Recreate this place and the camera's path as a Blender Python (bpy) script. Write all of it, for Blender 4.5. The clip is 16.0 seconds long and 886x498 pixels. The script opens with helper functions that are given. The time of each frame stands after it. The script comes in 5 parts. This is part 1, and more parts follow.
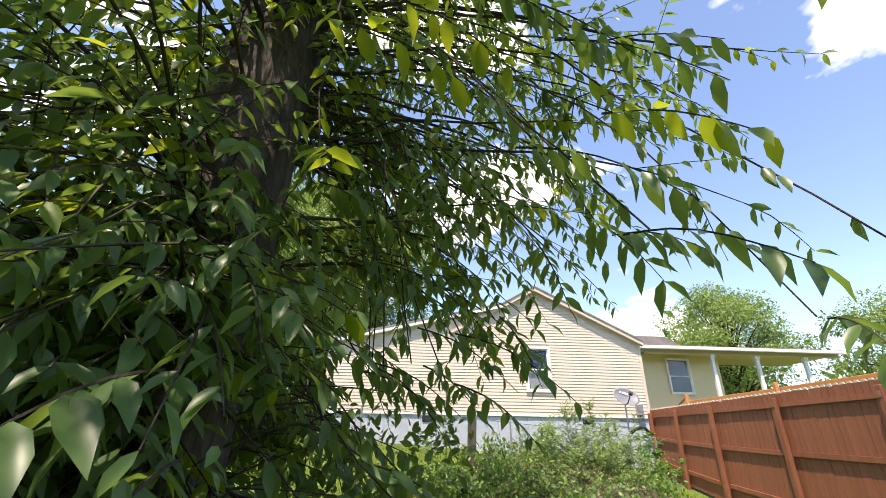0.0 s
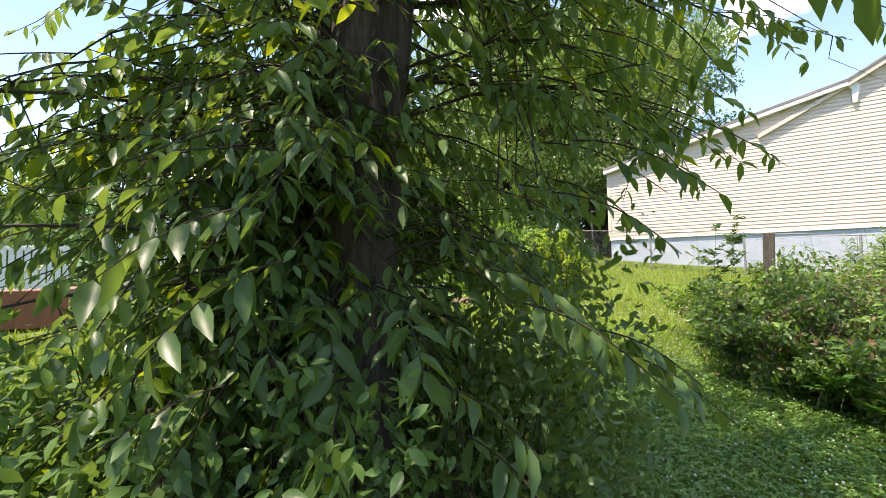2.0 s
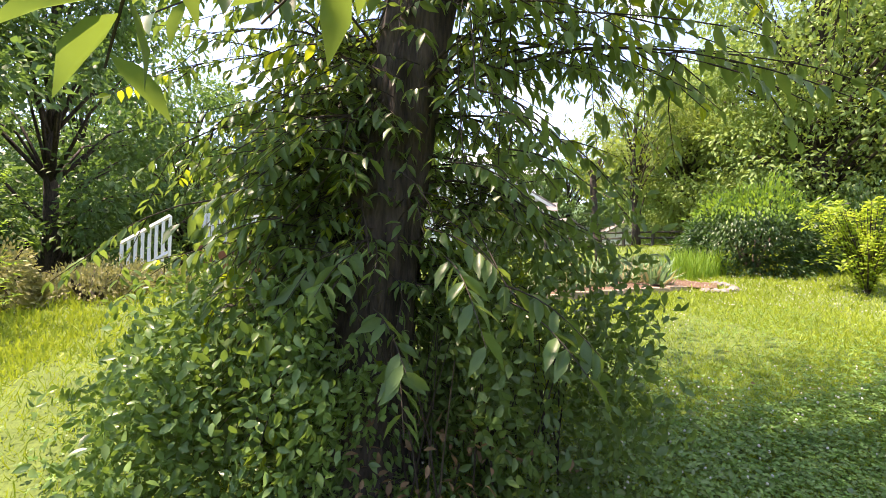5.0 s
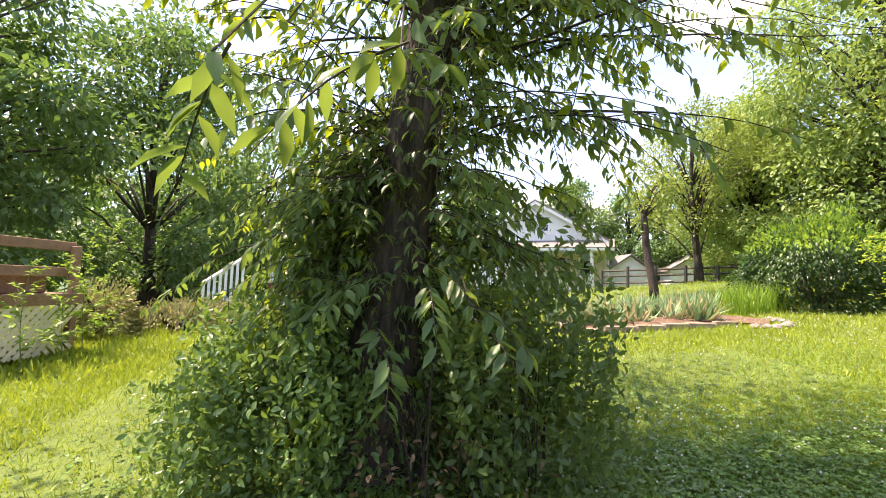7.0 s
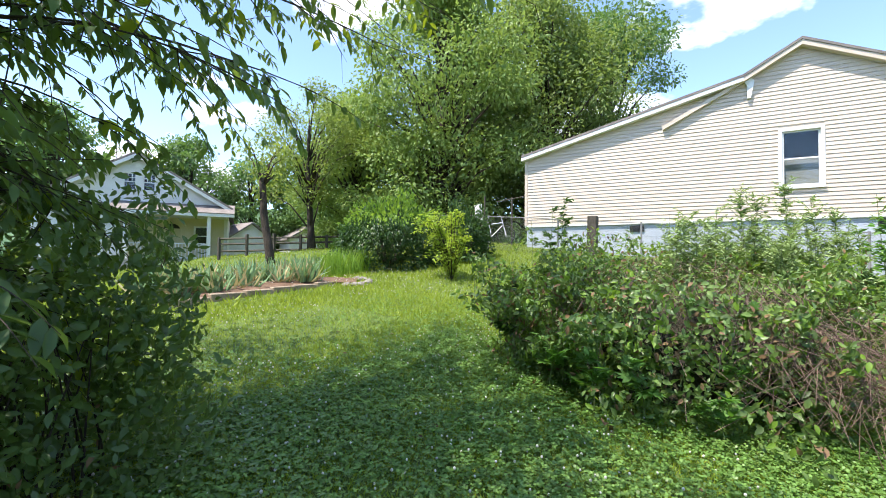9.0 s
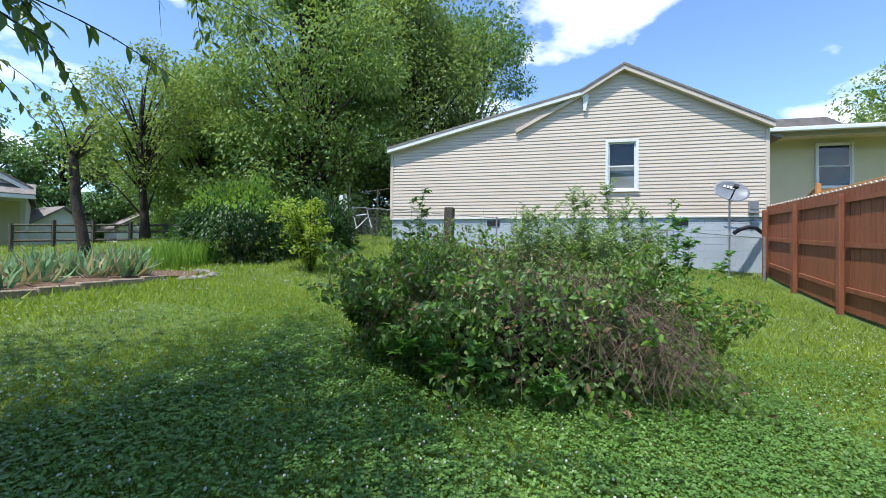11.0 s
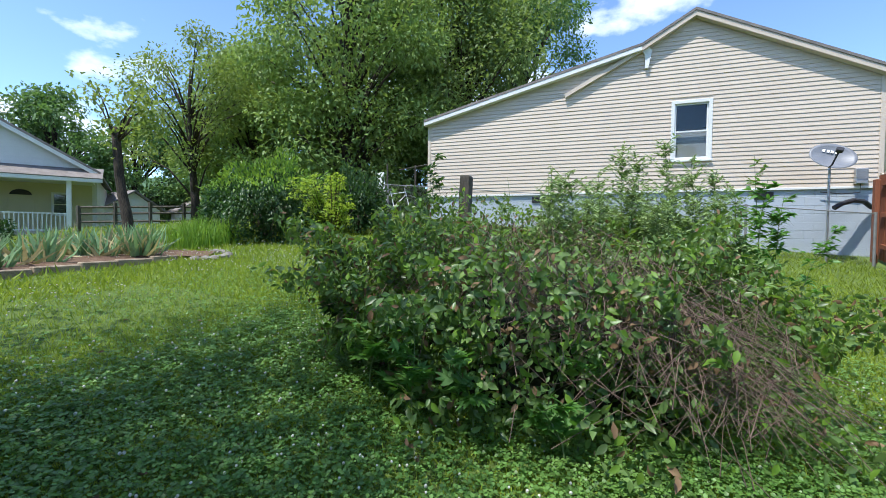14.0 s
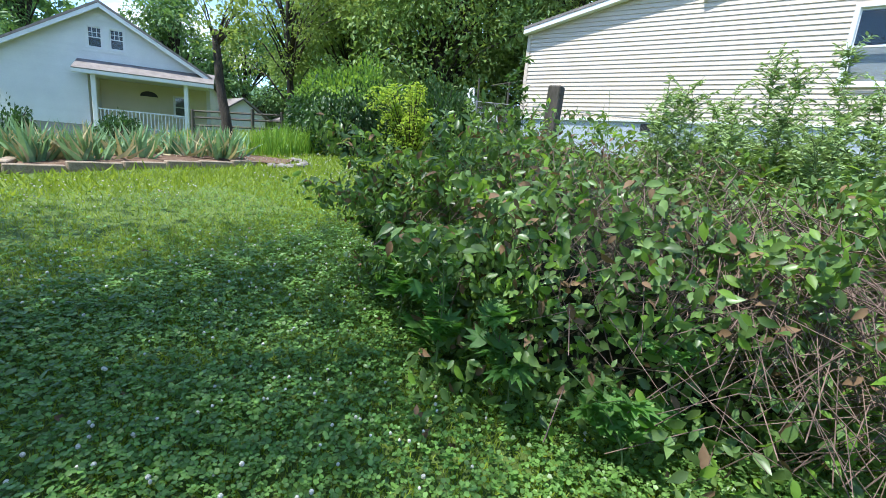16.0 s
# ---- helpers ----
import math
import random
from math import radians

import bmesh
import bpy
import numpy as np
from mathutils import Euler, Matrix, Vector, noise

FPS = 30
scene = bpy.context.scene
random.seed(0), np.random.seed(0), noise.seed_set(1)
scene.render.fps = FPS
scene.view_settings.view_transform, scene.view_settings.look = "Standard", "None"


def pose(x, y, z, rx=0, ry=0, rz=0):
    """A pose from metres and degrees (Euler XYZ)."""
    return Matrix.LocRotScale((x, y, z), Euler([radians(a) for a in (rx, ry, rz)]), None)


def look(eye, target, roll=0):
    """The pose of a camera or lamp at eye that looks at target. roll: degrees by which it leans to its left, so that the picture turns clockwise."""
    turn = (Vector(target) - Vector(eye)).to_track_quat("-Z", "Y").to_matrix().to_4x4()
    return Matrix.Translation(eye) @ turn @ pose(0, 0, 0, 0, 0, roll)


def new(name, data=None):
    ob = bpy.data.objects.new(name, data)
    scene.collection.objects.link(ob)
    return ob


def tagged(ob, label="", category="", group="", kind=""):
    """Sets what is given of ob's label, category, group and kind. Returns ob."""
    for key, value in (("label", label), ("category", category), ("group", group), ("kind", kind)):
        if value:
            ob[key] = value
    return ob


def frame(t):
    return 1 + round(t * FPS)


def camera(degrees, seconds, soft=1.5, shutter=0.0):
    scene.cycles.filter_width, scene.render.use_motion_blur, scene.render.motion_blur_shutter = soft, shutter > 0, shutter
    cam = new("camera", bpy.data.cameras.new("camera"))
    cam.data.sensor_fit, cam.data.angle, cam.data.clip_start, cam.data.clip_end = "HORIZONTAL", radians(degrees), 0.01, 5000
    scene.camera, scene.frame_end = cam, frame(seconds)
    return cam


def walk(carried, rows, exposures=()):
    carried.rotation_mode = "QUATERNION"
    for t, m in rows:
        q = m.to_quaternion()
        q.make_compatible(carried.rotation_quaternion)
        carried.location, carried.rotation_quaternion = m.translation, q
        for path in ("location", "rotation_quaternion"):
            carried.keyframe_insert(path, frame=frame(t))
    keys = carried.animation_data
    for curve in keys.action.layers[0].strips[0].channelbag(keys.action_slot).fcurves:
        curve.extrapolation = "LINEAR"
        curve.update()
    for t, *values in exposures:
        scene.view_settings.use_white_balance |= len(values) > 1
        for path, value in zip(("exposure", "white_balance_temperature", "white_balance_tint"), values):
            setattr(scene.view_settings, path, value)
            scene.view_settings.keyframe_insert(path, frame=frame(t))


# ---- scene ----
cam = camera(91.1, 16.0, soft=0.85)

PATH = [
    (0, (-4.127, -15.535, 0.499), (-3.993, -13.716, 1.319), 0.8),
    (0.5, (-4.03, -15.585, 0.479), (-4.178, -13.773, 1.313), 0.4),
    (1, (-3.92, -15.61, 0.442), (-4.42, -13.763, 1.024), 0.5),
    (1.5, (-3.68, -15.54, 0.432), (-4.55, -13.748, 0.58), 0.9),
    (2, (-3.487, -15.407, 0.427), (-4.591, -13.743, 0.533), -0.9),
    (2.4, (-3.35, -15.3, 0.41), (-4.707, -13.831, 0.414), 0.1),
    (3, (-3.155, -15.103, 0.403), (-4.714, -13.852, 0.323), 2.0),
    (5.5, (-2.2, -14.55, 0.35), (-4.119, -13.991, 0.426), 1.4),
    (6, (-2, -14.48, 0.34), (-3.943, -14.031, 0.494), 1.4),
    (6.5, (-1.87, -14.42, 0.33), (-3.816, -13.986, 0.483), 2),
    (7, (-1.83, -14.4, 0.32), (-3.777, -13.971, 0.479), 1.6),
    (7.5, (-1.84, -14.39, 0.32), (-3.768, -13.883, 0.479), 1.3),
    (8, (-1.873, -14.354, 0.318), (-3.662, -13.462, 0.386), 1.8),
    (8.5, (-1.82, -14.287, 0.288), (-3.29, -12.932, 0.355), -0.4),
    (9, (-1.76, -14.2, 0.262), (-2.78, -12.479, 0.313), 0.6),
    (9.5, (-1.747, -14.13, 0.275), (-2.424, -12.248, 0.309), -1.1),
    (9.7, (-1.732, -14.112, 0.273), (-2.346, -12.209, 0.305), -1.1),
    (11.8, (-1.641, -13.906, 0.181), (-2.039, -11.946, 0.2), 1.3),
    (12, (-1.628, -13.875, 0.176), (-1.991, -11.908, 0.186), 1.3),
    (12.5, (-1.584, -13.681, 0.165), (-1.858, -11.7, 0.156), 0.9),
    (13, (-1.524, -13.413, 0.179), (-1.838, -11.439, 0.151), -0.9),
    (13.5, (-1.441, -13.149, 0.181), (-1.965, -11.22, 0.136), -0.7),
    (14, (-1.43, -12.902, 0.18), (-2.146, -11.036, 0.12), 0.7),
    (14.5, (-1.438, -12.65, 0.174), (-2.186, -10.798, 0.076), 2.2),
    (15, (-1.4, -12.477, 0.151), (-2.374, -10.742, -0.054), 3.9),
    (15.5, (-1.389, -12.375, 0.143), (-2.446, -10.719, -0.231), 3.8),
    (16, (-1.484, -12.256, 0.141), (-2.523, -10.598, -0.275), 4.9),
]
LIGHT = [(0, 1.55, 7800, 18), (3, 2.05, 7700, 20), (5.5, 2.3, 8500, 28), (7.6, 2.25, 8500, 27), (8.5, 1.98, 7400, 19), (9.2, 1.6, 6700, 12), (9.7, 1.3, 6350, 10), (12, 1.08, 6200, 9), (15.4, 1.2, 6200, 9), (16, 1.55, 6100, 8)]
walk(cam, [(t, look(eye, target, roll)) for t, eye, target, roll in PATH], LIGHT)

# ---- world, sun ----
SUN_EL, SUN_TO = radians(66), Vector((-0.45, -0.89, 0)).normalized()
w = bpy.data.worlds.new("sky")
scene.world = w
w.use_nodes = True
nt = w.node_tree
bg = nt.nodes["Background"]
sky = nt.nodes.new("ShaderNodeTexSky")
sky.sky_type, sky.sun_disc = "NISHITA", False
sky.sun_elevation, sky.sun_rotation = SUN_EL, math.atan2(SUN_TO.x, SUN_TO.y)
sky.air_density, sky.dust_density, sky.ozone_density = 0.8, 0.1, 4.0
tc = nt.nodes.new("ShaderNodeTexCoord")
mp = nt.nodes.new("ShaderNodeMapping")
mp.inputs["Location"].default_value = (0.35, 0.1, 0.2)
mp.inputs["Scale"].default_value = (1, 1, 1.9)
cl = nt.nodes.new("ShaderNodeTexNoise")
cl.inputs["Scale"].default_value, cl.inputs["Detail"].default_value, cl.inputs["Roughness"].default_value = 2.3, 10, 0.52
rp = nt.nodes.new("ShaderNodeValToRGB")
rp.color_ramp.elements[0].position, rp.color_ramp.elements[1].position = 0.545, 0.61
mx = nt.nodes.new("ShaderNodeMix")
mx.data_type = "RGBA"
sh = nt.nodes.new("ShaderNodeValToRGB")
sh.color_ramp.elements[0].position, sh.color_ramp.elements[1].position = 0.56, 0.7
sh.color_ramp.elements[0].color, sh.color_ramp.elements[1].color = (5.2, 5.5, 6.0, 1), (3.6, 3.9, 4.6, 1)
nt.links.new(tc.outputs["Generated"], mp.inputs["Vector"])
nt.links.new(mp.outputs[0], cl.inputs["Vector"])
nt.links.new(cl.outputs["Fac"], rp.inputs[0])
nt.links.new(rp.outputs[0], mx.inputs["Factor"])
nt.links.new(cl.outputs["Fac"], sh.inputs[0])
nt.links.new(sh.outputs[0], mx.inputs["B"])
nt.links.new(sky.outputs[0], mx.inputs["A"])
nt.links.new(mx.outputs["Result"], bg.inputs[0])
bg.inputs[1].default_value = 0.15
sun = new("sun", bpy.data.lights.new("sun", "SUN"))
sun.data.energy, sun.data.angle, sun.data.color = 2.9, radians(0.6), (1, 0.96, 0.9)
sun.matrix_world = look(SUN_TO * 30 * math.cos(SUN_EL) + Vector((0, 0, 30 * math.sin(SUN_EL))), (0, 0, 0))
tagged(sun, "the sun", "light", kind="structure")


# ---- materials ----
def mat(name, c1, c2, scale=8.0, rough=0.7, metal=0.0, bump=0.2, fine=60.0, island=0.0, spec=0.4, stretch=(1, 1, 1), coords="Object"):
    """A surface with colour varied at two scales, fine relief and optional variation from piece to piece."""
    m = bpy.data.materials.new(name)
    m.use_nodes = True
    n, l = m.node_tree.nodes, m.node_tree.links
    p = n["Principled BSDF"]
    t = n.new("ShaderNodeTexCoord")
    mp_ = n.new("ShaderNodeMapping")
    mp_.inputs["Scale"].default_value = stretch
    l.new(t.outputs[coords], mp_.inputs["Vector"])
    a, b = n.new("ShaderNodeTexNoise"), n.new("ShaderNodeTexNoise")
    a.inputs["Scale"].default_value, a.inputs["Detail"].default_value = scale, 6
    b.inputs["Scale"].default_value, b.inputs["Detail"].default_value = fine, 4
    l.new(mp_.outputs[0], a.inputs["Vector"])
    l.new(mp_.outputs[0], b.inputs["Vector"])
    ad = n.new("ShaderNodeMath")
    ad.operation = "ADD"
    l.new(a.outputs["Fac"], ad.inputs[0])
    l.new(b.outputs["Fac"], ad.inputs[1])
    r = n.new("ShaderNodeMapRange")
    r.inputs["From Min"].default_value, r.inputs["From Max"].default_value = 0.75, 1.25
    l.new(ad.outputs[0], r.inputs["Value"])
    x = n.new("ShaderNodeMix")
    x.data_type = "RGBA"
    x.inputs["A"].default_value, x.inputs["B"].default_value = (*c1, 1), (*c2, 1)
    l.new(r.outputs[0], x.inputs["Factor"])
    out = x.outputs["Result"]
    if island:
        g, h, ob = n.new("ShaderNodeNewGeometry"), n.new("ShaderNodeHueSaturation"), n.new("ShaderNodeObjectInfo")
        s, q = n.new("ShaderNodeMath"), n.new("ShaderNodeMapRange")
        s.operation = "ADD"
        l.new(g.outputs["Random Per Island"], s.inputs[0])
        l.new(ob.outputs["Random"], s.inputs[1])
        q.inputs["From Max"].default_value = 2.0
        q.inputs["To Min"].default_value, q.inputs["To Max"].default_value = 1 - island, 1 + island
        l.new(s.outputs[0], q.inputs["Value"])
        l.new(q.outputs[0], h.inputs["Value"])
        l.new(out, h.inputs["Color"])
        out = h.outputs[0]
    l.new(out, p.inputs["Base Color"])
    p.inputs["Roughness"].default_value, p.inputs["Metallic"].default_value = rough, metal
    p.inputs["Specular IOR Level"].default_value = spec
    if bump:
        bp = n.new("ShaderNodeBump")
        bp.inputs["Strength"].default_value, bp.inputs["Distance"].default_value = bump, 0.02
        l.new(ad.outputs[0], bp.inputs["Height"])
        l.new(bp.outputs[0], p.inputs["Normal"])
    return m


def leaf_mat(name, dark, light, through_col, island=0.3, rough=0.42, share=0.35):
    """Thin leaf: varied from leaf to leaf, part of the light passes through."""
    m = mat(name, dark, light, 0.9, rough, 0, 0, 25, island, 0.35)
    n, l = m.node_tree.nodes, m.node_tree.links
    tr, ms = n.new("ShaderNodeBsdfTranslucent"), n.new("ShaderNodeMixShader")
    tr.inputs[0].default_value = (*through_col, 1)
    ms.inputs[0].default_value = share
    l.new(n["Principled BSDF"].outputs[0], ms.inputs[1])
    l.new(tr.outputs[0], ms.inputs[2])
    l.new(ms.outputs[0], n["Material Output"].inputs[0])
    return m


def glass_mat():
    m = bpy.data.materials.new("window glass")
    m.use_nodes = True
    n, l = m.node_tree.nodes, m.node_tree.links
    f, a, b, ms = n.new("ShaderNodeFresnel"), n.new("ShaderNodeBsdfTransparent"), n.new("ShaderNodeBsdfGlossy"), n.new("ShaderNodeMixShader")
    f.inputs[0].default_value = 1.5
    a.inputs[0].default_value = (0.8, 0.85, 0.85, 1)
    b.inputs["Roughness"].default_value = 0.03
    l.new(f.outputs[0], ms.inputs[0])
    l.new(a.outputs[0], ms.inputs[1])
    l.new(b.outputs[0], ms.inputs[2])
    l.new(ms.outputs[0], n["Material Output"].inputs[0])
    return m


M_SOIL = mat("lawn soil and thatch", (0.055, 0.09, 0.018), (0.12, 0.175, 0.034), 1.5, 0.95, 0, 0.6, 45)
M_GRASS = leaf_mat("grass blades", (0.185, 0.265, 0.028), (0.3, 0.39, 0.045), (0.42, 0.52, 0.045), 0.3, 0.5, 0.35)
M_CLOVER = leaf_mat("clover leaves", (0.115, 0.25, 0.05), (0.215, 0.375, 0.09), (0.25, 0.42, 0.06), 0.6, 0.4, 0.3)
M_FLOWER = mat("clover flowers", (0.62, 0.6, 0.5), (0.74, 0.72, 0.62), 60, 0.9, 0, 0.5, 300, 0.15)
M_HERO = leaf_mat("cherry leaves", (0.058, 0.115, 0.036), (0.105, 0.175, 0.058), (0.24, 0.36, 0.055), 0.4, 0.36, 0.4)
M_YOUNG = leaf_mat("young yellow-green leaves", (0.12, 0.21, 0.02), (0.2, 0.3, 0.03), (0.42, 0.5, 0.03), 0.25, 0.4, 0.5)
M_VINE = leaf_mat("ground vine leaves", (0.075, 0.15, 0.04), (0.15, 0.25, 0.075), (0.22, 0.36, 0.05), 0.4, 0.3, 0.3)
M_BRAMBLE = leaf_mat("bramble leaves", (0.1, 0.19, 0.05), (0.2, 0.31, 0.09), (0.22, 0.36, 0.05), 0.6, 0.36, 0.3)
M_BROWNLEAF = leaf_mat("withered leaves", (0.16, 0.09, 0.05), (0.24, 0.16, 0.08), (0.2, 0.12, 0.05), 0.4, 0.7, 0.25)
M_BRIGHT = leaf_mat("bright weed leaves", (0.08, 0.19, 0.045), (0.14, 0.28, 0.07), (0.17, 0.42, 0.04), 0.25, 0.45, 0.35)
M_PALECUT = mat("pale cut wood", (0.5, 0.4, 0.3), (0.62, 0.52, 0.42), 8, 0.8, 0, 0.2, 60, 0.2)
M_STEM = mat("green weed stems", (0.1, 0.15, 0.05), (0.17, 0.22, 0.08), 20, 0.7, 0, 0.1, 90, 0.2)
M_PALEWEED = leaf_mat("pale weed leaves", (0.24, 0.35, 0.13), (0.36, 0.46, 0.21), (0.32, 0.45, 0.12), 0.3, 0.5, 0.3)
M_HEDGE = leaf_mat("hedge leaves", (0.028, 0.066, 0.02), (0.055, 0.11, 0.032), (0.09, 0.2, 0.03), 0.35, 0.4, 0.3)
M_LIME = leaf_mat("lime green vine leaves", (0.12, 0.24, 0.025), (0.2, 0.34, 0.05), (0.32, 0.5, 0.05), 0.25, 0.45, 0.4)
M_SHRUB = leaf_mat("yellow-green shrub leaves", (0.2, 0.32, 0.03), (0.3, 0.42, 0.055), (0.45, 0.58, 0.06), 0.25, 0.45, 0.45)
M_TREE1 = leaf_mat("walnut foliage", (0.115, 0.2, 0.055), (0.25, 0.34, 0.1), (0.3, 0.42, 0.075), 0.55, 0.5, 0.35)
M_TREE2 = leaf_mat("dark wood foliage", (0.07, 0.155, 0.055), (0.165, 0.27, 0.09), (0.17, 0.31, 0.055), 0.5, 0.5, 0.33)
M_TREE3 = leaf_mat("pale yellow-green foliage", (0.12, 0.19, 0.05), (0.22, 0.29, 0.07), (0.32, 0.42, 0.07), 0.35, 0.5, 0.4)
M_IRIS = leaf_mat("iris leaves", (0.15, 0.27, 0.14), (0.27, 0.4, 0.2), (0.26, 0.42, 0.13), 0.35, 0.45, 0.25)
M_STRAW = leaf_mat("dry iris leaves", (0.42, 0.36, 0.18), (0.55, 0.48, 0.28), (0.4, 0.35, 0.15), 0.25, 0.7, 0.25)
M_BARK = mat("dark furrowed bark", (0.02, 0.016, 0.013), (0.09, 0.068, 0.053), 9, 0.92, 0, 1.0, 45, stretch=(1, 1, 0.22))
M_TWIG = mat("dark twigs", (0.028, 0.02, 0.014), (0.06, 0.044, 0.03), 20, 0.85, 0, 0.2, 90, 0.3)
M_DEAD = mat("dead canes", (0.11, 0.072, 0.055), (0.22, 0.15, 0.115), 12, 0.9, 0, 0.2, 90, 0.35)
M_HEAP = mat("shade-dark heap core", (0.015, 0.02, 0.008), (0.045, 0.04, 0.022), 6, 0.95, 0, 0.8, 40)
M_SIDING = mat("cream vinyl siding", (0.592, 0.495, 0.395), (0.652, 0.55, 0.442), 0.8, 0.5, 0, 0.03, 30, 0.03)
M_WHITE = mat("white painted trim", (0.72, 0.72, 0.7), (0.82, 0.82, 0.8), 2.5, 0.5, 0, 0.05, 50)
M_WSIDING = mat("white clapboard", (0.68, 0.68, 0.66), (0.78, 0.78, 0.76), 1.0, 0.6, 0, 0.04, 40, 0.03)
M_YSIDING = mat("yellowed porch siding", (0.6, 0.55, 0.33), (0.68, 0.62, 0.4), 1.0, 0.6, 0, 0.04, 40)
M_BLOCK = mat("pale blue painted blocks", (0.4, 0.45, 0.52), (0.5, 0.55, 0.6), 1.6, 0.8, 0, 0.25, 50)
M_GREYBLOCK = mat("grey painted foundation", (0.3, 0.29, 0.29), (0.4, 0.38, 0.37), 2, 0.85, 0, 0.3, 50)
M_SHINGLE = mat("grey asphalt shingles", (0.16, 0.14, 0.13), (0.27, 0.24, 0.22), 3, 0.9, 0, 0.5, 70, 0.15)
M_FENCE = mat("red-brown stained boards", (0.19, 0.066, 0.034), (0.28, 0.1, 0.05), 3.5, 0.6, 0, 0.25, 40, 0.16, stretch=(3, 3, 0.35))
M_ORANGE = mat("new orange-stained timber", (0.5, 0.2, 0.06), (0.62, 0.28, 0.09), 4, 0.6, 0, 0.2, 40)
M_POST = mat("weathered dark post", (0.05, 0.05, 0.035), (0.12, 0.1, 0.085), 6, 0.9, 0, 0.5, 50, stretch=(2, 2, 0.3))
M_TIMBER = mat("weathered bed timbers", (0.2, 0.15, 0.1), (0.36, 0.29, 0.21), 5, 0.9, 0, 0.4, 50, 0.2)
M_STONE = mat("grey edging stone", (0.15, 0.13, 0.11), (0.26, 0.24, 0.2), 7, 0.9, 0, 0.5, 50, 0.2)
M_MULCH = mat("brown mulch", (0.09, 0.05, 0.03), (0.22, 0.14, 0.09), 9, 0.95, 0, 1.0, 60)
M_STEEL = mat("galvanised steel", (0.42, 0.43, 0.44), (0.55, 0.56, 0.57), 10, 0.45, 0.8, 0.05, 80)
M_DISH = mat("grey dish enamel", (0.16, 0.17, 0.19), (0.22, 0.23, 0.25), 5, 0.45, 0, 0.05, 60)
M_BLACK = mat("black plastic", (0.02, 0.02, 0.022), (0.04, 0.04, 0.05), 8, 0.5, 0, 0.1, 60)
M_BLUE = mat("blue tarpaulin", (0.03, 0.17, 0.6), (0.06, 0.28, 0.75), 4, 0.5, 0, 0.4, 30)
M_DECK = mat("brown deck boards", (0.2, 0.11, 0.07), (0.3, 0.18, 0.12), 5, 0.75, 0, 0.3, 50, 0.15)
M_LATTICE = mat("cream lattice", (0.62, 0.56, 0.42), (0.72, 0.66, 0.5), 6, 0.7, 0, 0.1, 60)
M_DARKROOM = mat("dim room", (0.03, 0.03, 0.035), (0.05, 0.05, 0.055), 2, 0.9, 0, 0, 20)
M_BLIND = mat("grey blind", (0.3, 0.3, 0.31), (0.42, 0.42, 0.43), 3, 0.8, 0, 0.1, 40, stretch=(1, 1, 9))
M_RUST = mat("rust-brown timber", (0.14, 0.08, 0.05), (0.24, 0.15, 0.1), 5, 0.85, 0, 0.4, 50, 0.2, stretch=(1, 1, 1))
M_HILL = mat("wooded hill", (0.045, 0.1, 0.045), (0.1, 0.17, 0.08), 0.35, 1.0, 0, 1.0, 2.0)
M_WIRE = mat("dull fence wire", (0.2, 0.2, 0.2), (0.3, 0.3, 0.29), 10, 0.7, 0.3, 0.05, 80)
M_GLASS = glass_mat()


# ---- mesh helpers ----
def G(x, y):
    """Height of the lawn: it falls away from the house and towards the fence."""
    x, y = np.asarray(x, float), np.asarray(y, float)
    west = np.clip(-9 - x, 0, 21)
    gx = -0.083 * np.clip(x, -9, 7) - 0.045 * west + 0.1 * (1 - np.exp(-west / 2))
    gy = 1.65 * (np.exp(np.clip(y, -60, 0) / 6.5) - 1)
    return 0.168 + gx + gy + 0.02 * np.sin(x * 1.7 + y) * np.cos(y * 1.3) * (np.abs(y + 8) < 9)


def GZ(x, y):
    return float(G(x, y))


def mesh_of(name, v, f, m, parent=None, label="", smooth=False):
    me = bpy.data.meshes.new(name)
    me.from_pydata([tuple(p) for p in v], [], f)
    me.materials.append(m)
    if smooth:
        me.shade_smooth()
    ob = new(name, me)
    ob.parent = parent
    if label:
        ob["label"] = label
    return ob


def part(name, bm, material, parent, label=""):
    me = bpy.data.meshes.new(name)
    bm.to_mesh(me)
    bm.free()
    me.materials.append(material)
    ob = new(name, me)
    ob.parent = parent
    if label:
        ob["label"] = label
    return ob


def thing(name, label, category, group="", kind="", at=(0, 0, 0)):
    e = new(name)
    e.empty_display_size = 0.1
    e.location = at
    return tagged(e, label, category, group, kind)


def box(bm, x0, x1, y0, y1, z0, z1, bevel=0.0, m=None):
    r = bmesh.ops.create_cube(bm, size=1)
    t = Matrix.Translation(((x0 + x1) / 2, (y0 + y1) / 2, (z0 + z1) / 2)) @ Matrix.Diagonal((x1 - x0, y1 - y0, z1 - z0, 1))
    bmesh.ops.transform(bm, matrix=(m @ t) if m else t, verts=r["verts"])
    if bevel:
        bmesh.ops.bevel(bm, geom=list({e for v in r["verts"] for e in v.link_edges}), offset=bevel, segments=1, affect="EDGES")
    return bm


def boxed(*a, **k):
    return box(bmesh.new(), *a, **k)


